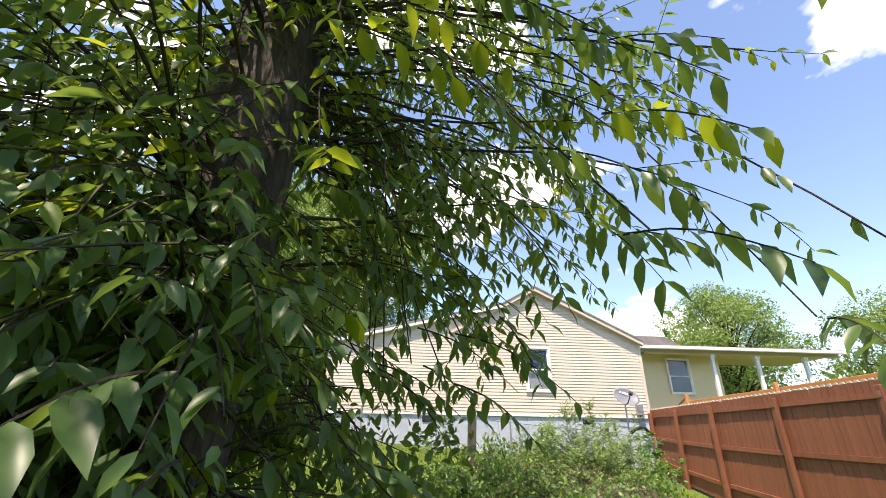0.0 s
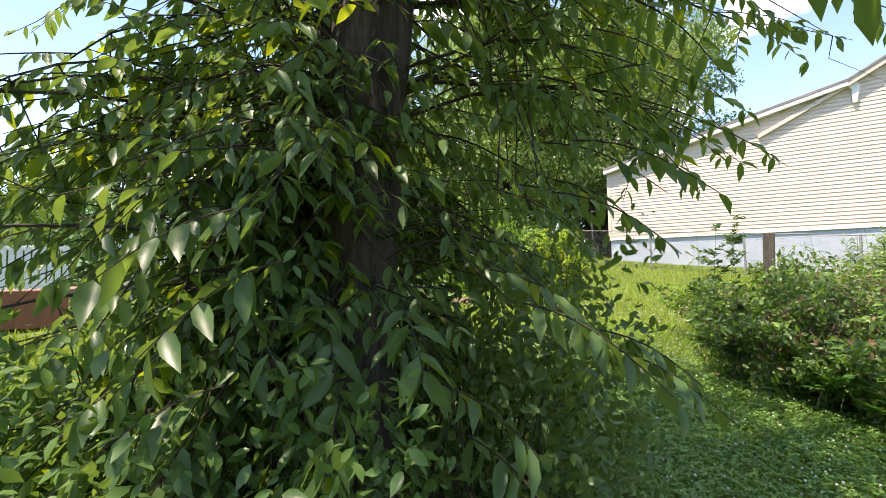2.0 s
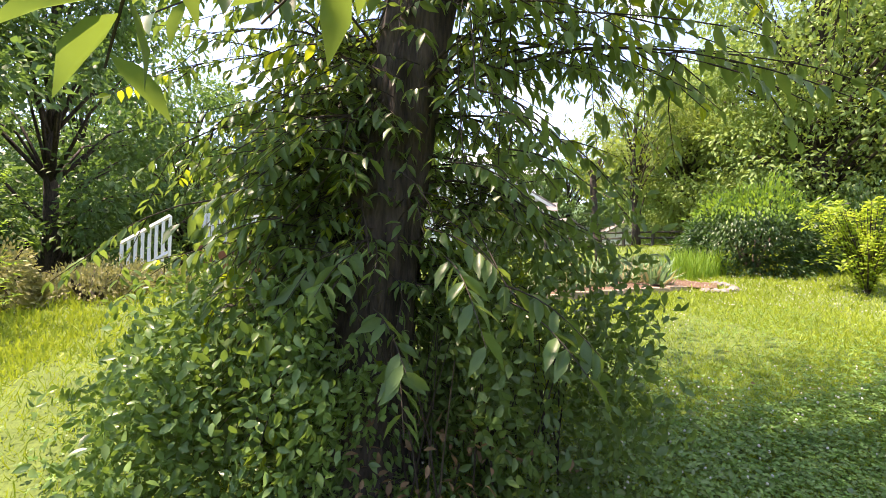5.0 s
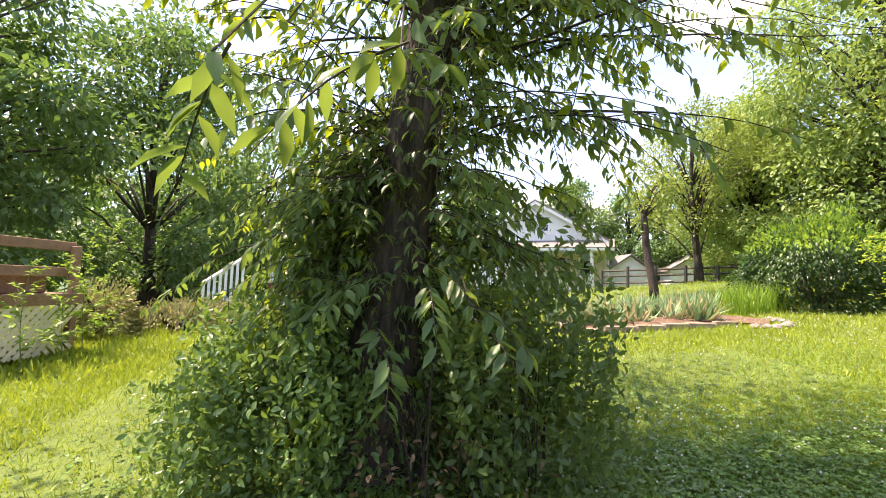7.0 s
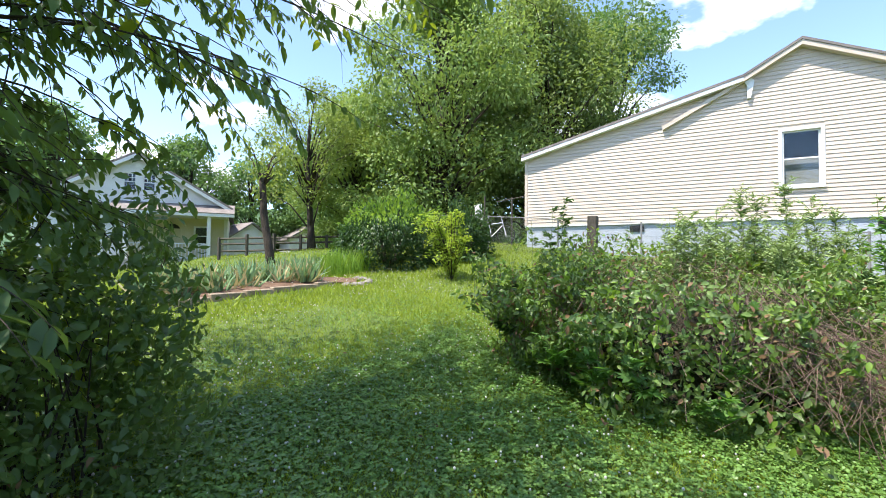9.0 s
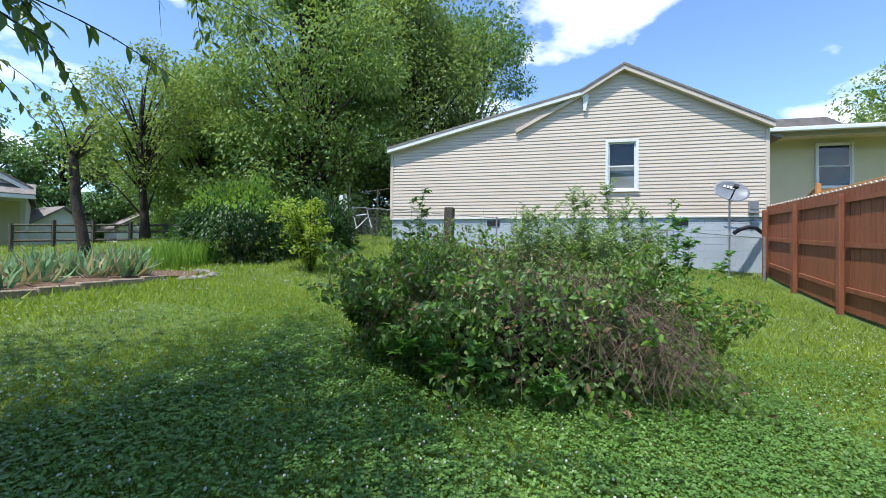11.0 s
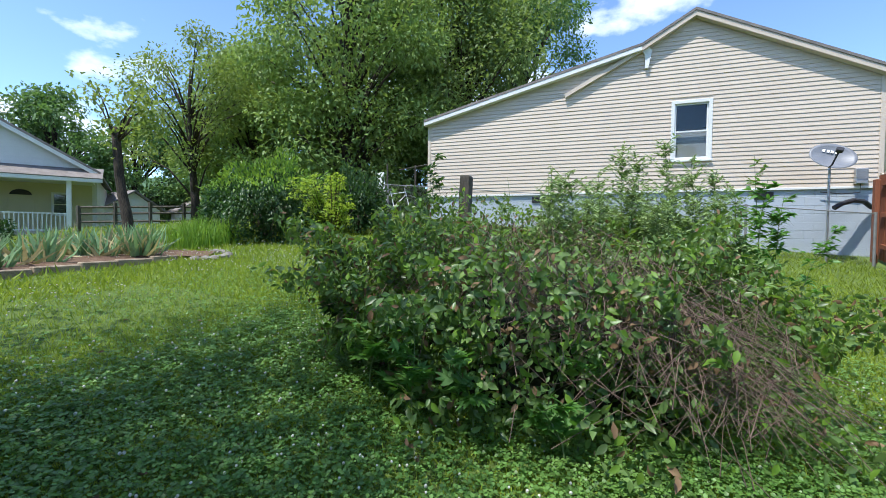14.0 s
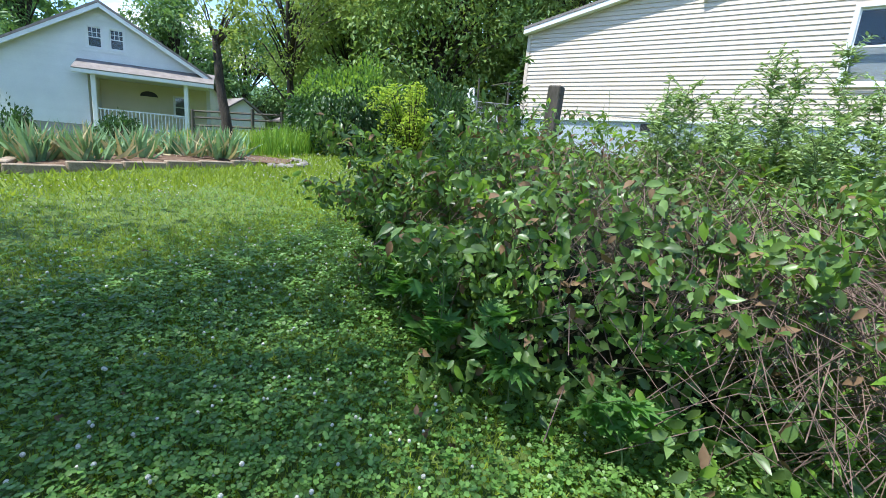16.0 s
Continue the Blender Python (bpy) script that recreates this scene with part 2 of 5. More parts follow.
def prism(poly, y0, y1, m=None):
    """A polygon in x and z, given counter-clockwise, thickened from y0 to y1."""
    bm = bmesh.new()
    a = [bm.verts.new((x, y0, z)) for x, z in poly]
    b = [bm.verts.new((x, y1, z)) for x, z in poly]
    bm.faces.new(a)
    bm.faces.new(b[::-1])
    for i in range(len(poly)):
        j = (i + 1) % len(poly)
        bm.faces.new((a[j], a[i], b[i], b[j]))
    bmesh.ops.recalc_face_normals(bm, faces=bm.faces)
    if m:
        bm.transform(m)
    return bm


def tube(pts, radii, sides=7, v=None, f=None):
    """A tapered tube along points, added to the lists v and f."""
    v, f = ([], []) if v is None else (v, f)
    pts = [Vector(p) for p in pts]
    o = len(v)
    up = Vector((0.31, 0.17, 0.93))
    for i, p in enumerate(pts):
        d = (pts[min(i + 1, len(pts) - 1)] - pts[max(i - 1, 0)]).normalized()
        a = d.cross(up if abs(d.dot(up)) < 0.95 else Vector((1, 0, 0))).normalized()
        b = d.cross(a)
        for k in range(sides):
            t = 2 * math.pi * k / sides
            v.append(p + (a * math.cos(t) + b * math.sin(t)) * radii[i])
    for i in range(len(pts) - 1):
        for k in range(sides):
            q = (k + 1) % sides
            f.append((o + i * sides + k, o + i * sides + q, o + (i + 1) * sides + q, o + (i + 1) * sides + k))
    f.append(tuple(o + k for k in range(sides))[::-1])
    f.append(tuple(o + (len(pts) - 1) * sides + k for k in range(sides)))
    return v, f


LEAF_V = np.array([(0, 0, 0), (-0.2, 0.25, 0.05), (0, 0.3, -0.02), (0.2, 0.25, 0.05), (-0.22, 0.58, 0.03), (0, 0.62, -0.05), (0.22, 0.58, 0.03), (0, 1, -0.16)])
LEAF_F = np.array([(0, 2, 1), (0, 3, 2), (1, 2, 5), (1, 5, 4), (2, 3, 6), (2, 6, 5), (4, 5, 7), (5, 6, 7)])
SPRAY_V = np.array([(0, 0, 0), (-0.3, 0.45, 0.08), (0, 1, -0.1), (0.3, 0.45, 0.08)])
SPRAY_F = np.array([(0, 2, 1), (0, 3, 2)])
PALM_V = np.array([(0, 0, 0), (-0.3, 0.12, 0.02), (-0.55, 0.42, 0.0), (-0.26, 0.42, 0.03), (-0.34, 0.8, 0.0), (-0.1, 0.6, 0.03), (0, 1, -0.06), (0.1, 0.6, 0.03), (0.34, 0.8, 0.0), (0.26, 0.42, 0.03), (0.55, 0.42, 0.0), (0.3, 0.12, 0.02), (0, 0.4, -0.03)])
PALM_F = np.array([(i, i + 1, 12) for i in range(11)] + [(11, 0, 12)])
BLADE_V = np.array([(-0.06, 0, 0), (0.06, 0, 0), (0.04, 0.55, 0.06), (-0.04, 0.55, 0.06), (0, 1, 0.28)])
BLADE_F = np.array([(0, 1, 2), (0, 2, 3), (3, 2, 4)])


def leaves(name, at, along, size, m, parent=None, tv=LEAF_V, tf=LEAF_F, width=1.0, roll=None, label="", kind="", face=None):
    """Many leaves as one mesh: each starts at its place and points along its own direction."""
    at, along = np.asarray(at, float), np.asarray(along, float)
    n = len(at)
    rng = np.random.default_rng(n)
    along /= np.linalg.norm(along, axis=1, keepdims=True) + 1e-9
    ref = (np.tile([0.0, 0.0, 1.0], (n, 1)) if face is None else np.asarray(face, float)) + rng.normal(0, 0.35 if roll is None else roll, (n, 3))
    side = np.cross(along, ref)
    side /= np.linalg.norm(side, axis=1, keepdims=True) + 1e-9
    nor = np.cross(side, along)
    size = np.broadcast_to(np.asarray(size, float), (n,))[:, None, None]
    v = at[:, None] + size * (tv[None, :, 0, None] * width * side[:, None] + tv[None, :, 1, None] * along[:, None] + tv[None, :, 2, None] * nor[:, None])
    f = (np.arange(n)[:, None, None] * len(tv) + tf[None]).reshape(-1, 3)
    me = bpy.data.meshes.new(name)
    me.vertices.add(n * len(tv))
    me.vertices.foreach_set("co", v.astype(np.float32).ravel())
    me.loops.add(f.size)
    me.loops.foreach_set("vertex_index", f.astype(np.int32).ravel())
    me.polygons.add(len(f))
    me.polygons.foreach_set("loop_start", np.arange(0, f.size, 3, dtype=np.int32))
    me.update(calc_edges=True)
    me.materials.append(m)
    ob = new(name, me)
    ob.parent = parent
    if label:
        ob["label"] = label
    if kind:
        ob["kind"] = kind
    return ob


# ---- ground ----
def build_ground():
    near = np.r_[-60, -40, np.arange(-30, -12, 1.5), np.arange(-12, 6, 0.35), np.arange(6, 20, 1.5), 40, 60]
    nearer = np.r_[-60, -40, np.arange(-30, -18, 1.5), np.arange(-18, 1, 0.35), np.arange(1, 24, 1.5), 40, 60]
    xs, ys = np.r_[-900, -300, -120, near, 120, 300, 900], np.r_[-900, -300, -120, nearer, 120, 300, 900]
    X, Y = np.meshgrid(xs, ys)
    Z = G(X, Y)
    nx = len(xs)
    f = [(j * nx + i, j * nx + i + 1, (j + 1) * nx + i + 1, (j + 1) * nx + i) for j in range(len(ys) - 1) for i in range(nx - 1)]
    tagged(mesh_of("ground", np.stack([X, Y, Z], -1).reshape(-1, 3), f, M_SOIL, smooth=True), "mown green lawn with clover on a gentle slope", "lawn", kind="structure")
    rng = np.random.default_rng(5)

    def scatter(n, x0, x1, y0, y1):
        p = rng.uniform((x0, y0), (x1, y1), (n, 2))
        return np.c_[p, G(p[:, 0], p[:, 1])]

    def outside(p):
        return p[~((p[:, 0] < -8.3) & (p[:, 0] > -10) & (p[:, 1] > -10.7) & (p[:, 1] < -7.1)) & ((p[:, 1] < -0.2) | (p[:, 0] < -7))]

    for name, n, area, size in (("lawn_grass", 110000, (-8, 3.9, -17, -7), 0.055), ("lawn_grass", 70000, (-5.5, 1.5, -14.5, -9), 0.045), ("lawn_grass", 45000, (-9, -2, -21.5, -16.5), 0.065), ("lawn_grass", 80000, (-13, 3.9, -9, 0), 0.075), ("lawn_grass", 30000, (-14, -7, -20, -9), 0.075), ("lawn_grass", 50000, (-34, -7, -24, 6), 0.12), ("lawn_grass", 26000, (-30, 24, -34, -17), 0.14), ("lawn_grass", 14000, (4.3, 24, -17, -1), 0.14)):
        p = outside(scatter(n, *area))
        d = np.c_[rng.normal(0, 0.55, (len(p), 2)), np.full(len(p), 0.8)]
        tagged(leaves(name, p, d, rng.uniform(0.6, 1.4, len(p)) * size, M_GRASS, None, BLADE_V, BLADE_F, 1.0 if size < 0.06 else 1.5, 1.0), "short green lawn grass", "grass", kind="stuff")
    # clover: three round leaflets on each stem
    p = np.concatenate([scatter(70000, -7.5, 3.8, -16.5, -7.5), scatter(42000, -4.6, 0.6, -13.2, -9.3)])
    keep = np.array([noise.noise((a * 0.8, b * 0.8, 3.1)) > -0.75 + 0.85 * rng.random() for a, b, _ in p])
    p = p[keep]
    p = p[rng.random(len(p)) < np.clip((p[:, 0] + 7.2) / 2.5, 0, 1) * np.clip((p[:, 1] + 16.3) / 1.5, 0, 1)]
    p[:, 2] += rng.uniform(0.04, 0.1, len(p))
    turn = rng.uniform(0, 6.28, len(p))
    q = np.repeat(p, 3, 0)
    a = np.repeat(turn, 3) + np.tile([0, 2.094, 4.189], len(p))
    d = np.c_[np.cos(a), np.sin(a), rng.normal(0.1, 0.3, len(a))]
    tv = np.array([(0, 0, 0), (-0.42, 0.45, 0.06), (-0.3, 0.9, 0.02), (0.3, 0.9, 0.02), (0.42, 0.45, 0.06)])
    tf = np.array([(0, 2, 1), (0, 3, 2), (0, 4, 3)])
    tagged(leaves("clover_leaves", q, d, np.repeat(rng.uniform(0.012, 0.026, len(p)), 3), M_CLOVER, None, tv, tf, 1.0, 0.35), "three-part clover leaves among the grass", "clover", kind="stuff")
    # clover flower heads
    p = scatter(5600, -9.5, 3.6, -15, -5)
    keep = np.array([noise.noise((a * 0.5, b * 0.5, 7.7)) > -0.1 for a, b, _ in p])
    v, f = [], []
    for x, y, z in p[keep]:
        r, h = random.uniform(0.005, 0.0085), random.uniform(0.07, 0.1)
        tube([(x, y, z + h), (x, y, z + h + r * 0.6), (x, y, z + h + r * 1.4), (x, y, z + h + r * 2)], [r * 0.5, r, r, r * 0.5], 6, v, f)
    tagged(mesh_of("clover_flowers", v, f, M_FLOWER), "small white clover flower heads", "clover flowers", kind="stuff")
    p = scatter(90, -6, 1.5, -15.5, -8.5)
    tagged(leaves("fallen_leaves", p + [0, 0, 0.05], rng.normal(0, 1, (len(p), 3)) * [1, 1, 0.15], 0.06, M_BROWNLEAF), "fallen brown leaves on the lawn", "leaves", kind="stuff")


build_ground()


# ---- cream house ----
WX0, WX1 = -6.9, 4.33
ROOF = [(-7.0, 3.765), (-0.75, 5.26), (0.49, 5.98), (4.42, 4.02)]


def roof_z(x):
    return float(np.interp(x, [p[0] for p in ROOF], [p[1] for p in ROOF]))


def span(z):
    """The wall's left and right end at a height."""
    left = WX0 if z < roof_z(WX0) else float(np.interp(z, [p[1] for p in ROOF[:3]], [p[0] for p in ROOF[:3]]))
    right = WX1 if z < roof_z(WX1) else float(np.interp(-z, [-ROOF[2][1], -ROOF[3][1]], [ROOF[2][0], ROOF[3][0]]))
    return left, right


def lap(v, f, x00, x01, x10, x11, z0, z1, y, deep=0.019):
    o = len(v)
    v += [(x00, y - deep, z0), (x01, y - deep, z0), (x11, y - 0.003, z1), (x10, y - 0.003, z1), (x00, y, z0), (x01, y, z0), (x11, y, z1), (x10, y, z1)]
    f += [tuple(o + i for i in q) for q in ((0, 1, 2, 3), (4, 5, 1, 0), (0, 3, 7, 4), (1, 5, 6, 2))]


def sash_window(parent, x0, x1, z0, z1, y, blind=True, trim=0.085, m=None, muntins=False, deep=0.45):
    """A double-hung window in a wall that faces -y, with casing, two sashes and panes."""
    win = new("window")
    win.parent = parent
    if m:
        win.matrix_local = m
    fr = bmesh.new()
    for a in ((x0 - 0.0, x0 + trim, z0, z1), (x1 - trim, x1, z0, z1), (x0 + trim, x1 - trim, z1 - trim, z1), (x0 + trim, x1 - trim, z0, z0 + trim * 0.8)):
        box(fr, a[0], a[1], y - 0.04, y + 0.06, a[2], a[3], 0.006)
    part("frame", fr, M_WHITE, win)
    part("sill", boxed(x0 - 0.02, x1 + 0.02, y - 0.075, y - 0.05, z0 - 0.015, z0 + 0.03, 0.006), M_WHITE, win)
    zm = (z0 + z1) / 2 - 0.02
    for k, (a, b, dy) in enumerate(((z0 + trim * 0.8, zm + 0.02, 0.0), (zm - 0.02, z1 - trim, 0.03))):
        s = bmesh.new()
        xa, xb, t = x0 + trim, x1 - trim, 0.04
        for c in ((xa, xa + t, a, b), (xb - t, xb, a, b), (xa + t, xb - t, a, a + t), (xa + t, xb - t, b - t, b)):
            box(s, c[0], c[1], y + dy - 0.012, y + dy + 0.014, c[2], c[3], 0.003)
        if muntins and k == 1:
            for i in (1, 2):
                c = xa + (xb - xa) * i / 3
                box(s, c - 0.012, c + 0.012, y + dy - 0.01, y + dy + 0.012, a + t, b - t)
            box(s, xa + t, xb - t, y + dy - 0.009, y + dy + 0.011, (a + b) / 2 - 0.012, (a + b) / 2 + 0.012)
        part("sash", s, M_WHITE, win)
        g = part("pane", boxed(xa + t, xb - t, y + dy - 0.002, y + dy + 0.002, a + t, b - t), M_GLASS, win, "dark reflecting glass pane")
        g.visible_shadow = False
    if blind:
        part("blind", boxed(x0 + trim, x1 - trim, y + 0.1, y + 0.11, z0 + 0.1, zm), M_BLIND, win, "grey blind behind the lower sash")
    part("dark_recess", boxed(x0 + 0.01, x1 - 0.01, y + deep, y + deep + 0.008, z0 + 0.01, z1 - 0.01), M_DARKROOM, win, "dim room behind the glass")
    return win


def build_house():
    h = thing("house", "cream vinyl-sided house with a gable over pale blue foundation blocks", "house")
    wx0, wx1, wz0, wz1 = 0.0, 0.945, 2.2, 3.78
    v, f = [], []
    z = 1.45
    while z < 5.9:
        z1 = min(z + 0.105, 5.93)
        (a0, b0), (a1, b1) = span(z), span(z1)
        if z1 > wz0 and z < wz1:
            lap(v, f, a0, wx0, a1, wx0, z, z1, 0)
            lap(v, f, wx1, b0, wx1, b1, z, z1, 0)
        else:
            lap(v, f, a0, b0, a1, b1, z, z1, 0)
        z += 0.105
    mesh_of("siding", v, f, M_SIDING, h, "cream lapped vinyl siding")
    left = [(WX0, 1.45), (wx0, 1.45), (wx0, roof_z(wx0)), (-0.75, roof_z(-0.75)), (WX0, roof_z(WX0))]
    right = [(wx1, 1.45), (WX1, 1.45), (WX1, roof_z(WX1)), (wx1, roof_z(wx1))]
    mid = [(wx0, wz1), (wx1, wz1), (wx1, roof_z(wx1)), (0.49, 5.98), (wx0, roof_z(wx0))]
    low = [(wx0, 1.45), (wx1, 1.45), (wx1, wz0), (wx0, wz0)]
    for p in (left, right, mid, low):
        part("wall", prism(p, 0.0, 0.18), M_SIDING, h)
    part("wall", boxed(WX0, WX0 + 0.18, 0.18, 9, 1.45, 3.7), M_SIDING, h)
    part("wall", boxed(WX1 - 0.18, WX1, 0.18, 9, 1.45, 3.98), M_SIDING, h)
    part("wall", prism([(WX0 + 0.18, 1.45), (WX1 - 0.18, 1.45), (WX1 - 0.18, 4.0), (0.49, 5.9), (-0.75, 5.2), (WX0 + 0.18, 3.72)], 8.8, 9), M_SIDING, h)
    part("interior_floor", boxed(WX0 + 0.2, WX1 - 0.2, 0.2, 8.7, 1.3, 1.44), M_DARKROOM, h)
    # block foundation, courses slightly proud
    bm = boxed(WX0 + 0.03, WX1 - 0.03, 0.04, 8.95, -0.9, 1.44)
    k = 0
    zz = 1.22
    while zz > -0.8:
        x = WX0 + 0.03 + (0.2 if k % 2 else 0)
        while x < WX1 - 0.1:
            box(bm, x + 0.004, min(x + 0.396, WX1 - 0.04), 0.03, 0.05, zz, zz + 0.194, 0.004)
            x += 0.4
        zz -= 0.2
        k += 1
    part("foundation", bm, M_BLOCK, h, "pale blue-grey painted concrete blocks")
    for x in (-3.6, 1.9):
        bm = boxed(x, x + 0.4, 0.005, 0.035, 1.18, 1.36)
        for i in range(6):
            box(bm, x + 0.02, x + 0.38, -0.006, 0.006, 1.195 + i * 0.026, 1.205 + i * 0.026)
        part("foundation_vent", bm, M_BLACK, h, "small dark louvred foundation vent")
    part("starter_trim", boxed(WX0 - 0.02, WX1 + 0.02, -0.025, 0.0, 1.4, 1.455, 0.005), M_WHITE, h, "cream starter strip under the siding")
    part("corner_trim", boxed(WX0 - 0.03, WX0 + 0.07, -0.03, 0.0, 1.45, 3.72, 0.006), M_SIDING, h)
    part("corner_trim", boxed(WX1 - 0.07, WX1 + 0.03, -0.03, 0.0, 1.45, 3.98, 0.006), M_SIDING, h)
    # roof: lean-to, left slope of the gable, right slope
    for (xa, za), (xb, zb) in ((ROOF[0], ROOF[1]), (ROOF[1], ROOF[2]), (ROOF[2], ROOF[3])):
        part("roof", prism([(xa, za), (xb, zb), (xb, zb + 0.07), (xa, za + 0.07)], -0.22, 9.2), M_SHINGLE, h, "grey asphalt shingle roof slope")
    rake = prism([(-7.0, 3.65), (-0.75, 5.15), (-0.75, 5.256), (-7.0, 3.761)], -0.21, -0.02)
    part("rake_board", rake, M_WHITE, h, "white rake board")
    for (xa, za), (xb, zb) in ((ROOF[1], ROOF[2]), (ROOF[2], ROOF[3])):
        part("rake_board", prism([(xa, za - 0.13), (xb, zb - 0.13), (xb, zb - 0.003), (xa, za - 0.003)], -0.2, -0.02), M_SIDING, h)
    # leftover rake trim of the older gable end, with its drop
    part("old_rake_trim", prism([(-2.7, 4.12), (-0.62, 5.2), (-0.62, 5.3), (-2.72, 4.23)], -0.12, -0.02), M_SIDING, h, "old slanting rake trim across the siding")
    part("downspout_stub", prism([(-0.66, 4.7), (-0.58, 4.7), (-0.5, 5.15), (-0.62, 5.3), (-0.75, 5.2), (-0.67, 5.05)], -0.1, -0.02), M_WHITE, h, "white bent gutter stub")
    sash_window(h, wx0, wx1, wz0, wz1, 0.0)
    # ridge cap of the cross wing, just behind the gable
    part("wing_roof", prism([(1.6, 5.45), (5.2, 3.9), (5.2, 4.0), (1.6, 5.6)], 1.2, 7.5), M_SHINGLE, h)
    # porch wing
    part("porch_wall", boxed(WX1 + 0.001, 9.0, 2.36, 2.5, -0.6, 4.1), M_YSIDING, h, "yellowed cream porch wall")
    sash_window(h, 6.64, 7.66, 2.5, 3.96, 2.31, blind=False, trim=0.06, deep=0.034)
    part("porch_roof", prism([(0, 0), (9.4, 0), (9.4, 0.09), (0, 0.09)], 0, 3.6, Matrix.Translation((WX1 + 0.02, 1.2, 4.16)) @ Matrix.Rotation(radians(9), 4, "X")), M_SHINGLE, h, "grey shingled porch roof")
    part("porch_gable", prism([(WX1, 4.6), (9.4, 4.6), (8.0, 5.35), (WX1 + 0.4, 5.35)], 4.3, 7.2), M_SHINGLE, h, "grey shingled roof behind the porch")
    part("porch_beam", boxed(WX1 + 0.05, WX1 + 9.4, 1.45, 1.6, 3.98, 4.16, 0.01), M_SIDING, h, "cream porch beam")
    part("porch_gutter", boxed(WX1 + 0.05, WX1 + 9.5, 1.09, 1.2, 4.08, 4.21, 0.02), M_WHITE, h, "white gutter")
    part("porch_ceiling", boxed(WX1 + 0.05, WX1 + 9.4, 1.62, 4.4, 4.1, 4.13), M_YSIDING, h)
    for x in (8.17, 10.1, 12.2):
        bm = boxed(x - 0.07, x + 0.07, 1.46, 1.6, -0.6, 3.98, 0.015)
        box(bm, x - 0.1, x + 0.1, 1.43, 1.63, 3.84, 3.98, 0.01)
        part("porch_post", bm, M_WHITE, h, "white square porch post")
    part("porch_floor", boxed(WX1 + 0.05, WX1 + 9.3, 1.3, 2.3, 1.1, 1.25), M_DECK, h)


build_house()


def build_utilities():
    # satellite dish on its pole
    x, y = 3.04, -0.9
    d = thing("satellite_dish", "grey oval satellite dish on a thin steel pole", "satellite dish", at=(x, y, GZ(x, y)))
    v, f = tube([(0, 0, -0.1), (0, 0, 1.99 - GZ(x, y) - 0.1)], [0.025, 0.025], 8)
    mesh_of("pole", v, f, M_STEEL, d)
    m = Matrix.Translation((-0.02, -0.12, 1.97 - GZ(x, y))) @ Matrix.Rotation(radians(62), 4, "X") @ Matrix.Rotation(radians(-20), 4, "Z")
    v, f, rings, sides = [], [], 7, 28
    for s in (0, 1):
        for i in range(rings + 1):
            r = i / rings
            for k in range(sides):
                a = 2 * math.pi * k / sides
                v.append(m @ Vector((0.42 * r * math.cos(a), 0.32 * r * math.sin(a), 0.09 * r * r - 0.012 * s)))
    for s in (0, 1):
        o = s * (rings + 1) * sides
        for i in range(rings):
            for k in range(sides):
                q = (k + 1) % sides
                f.append((o + i * sides + k, o + i * sides + q, o + (i + 1) * sides + q, o + (i + 1) * sides + k))
    o, e = rings * sides, (2 * rings + 1) * sides
    f += [(o + k, o + (k + 1) % sides, e + (k + 1) % sides, e + k) for k in range(sides)]
    mesh_of("reflector", v, f, M_DISH, d, "dark grey oval reflector", True)
    bm = bmesh.new()
    for bx in (-0.2, -0.12, -0.05, 0.03):
        box(bm, bx, bx + 0.05, 0.1, 0.17, 0.035, 0.045, 0, m)
    part("marking", bm, M_WHITE, d, "short white printed bars")
    v, f = tube([m @ Vector((0, -0.3, 0.07)), m @ Vector((0, -0.38, 0.25)), m @ Vector((0, -0.2, 0.5))], [0.018, 0.018, 0.016], 6)
    mesh_of("feed_arm", v, f, M_BLACK, d)
    part("feed_horn", boxed(-0.06, 0.06, -0.24, -0.14, 0.46, 0.56, 0.015, m), M_BLACK, d)
    # drain pipe with elbow by the corner
    p = thing("drain_pipe", "black corrugated drain pipe curving off the house corner", "pipe")
    v, f = tube([(4.15, -0.08, 0.95), (3.95, -0.2, 1.08), (3.7, -0.35, 1.1), (3.45, -0.45, 1.02), (3.3, -0.5, 0.92)], [0.055] * 5, 10)
    mesh_of("pipe", v, f, M_BLACK, p)
    v, f = tube([(4.2, -0.06, 1.0), (4.2, -0.06, GZ(4.2, 0) - 0.1)], [0.03, 0.03], 8)
    mesh_of("riser", v, f, M_STEEL, p)
    u = thing("utility_box", "small grey meter box on the siding", "meter box")
    bm = boxed(3.82, 4.05, -0.13, -0.015, 1.5, 1.85, 0.01)
    part("case", bm, M_STEEL, u)
    part("lid", boxed(3.83, 4.04, -0.145, -0.131, 1.6, 1.84, 0.005), M_DISH, u)
    v, f = tube([(3.93, -0.07, 1.5), (3.93, -0.07, 1.3), (3.6, -0.05, 1.28), (3.2, -0.05, 1.33)], [0.012] * 4, 6)
    mesh_of("conduit", v, f, M_BLACK, u)


build_utilities()


# ---- wooden fence ----
FX, FTOP = 4.08, 1.64


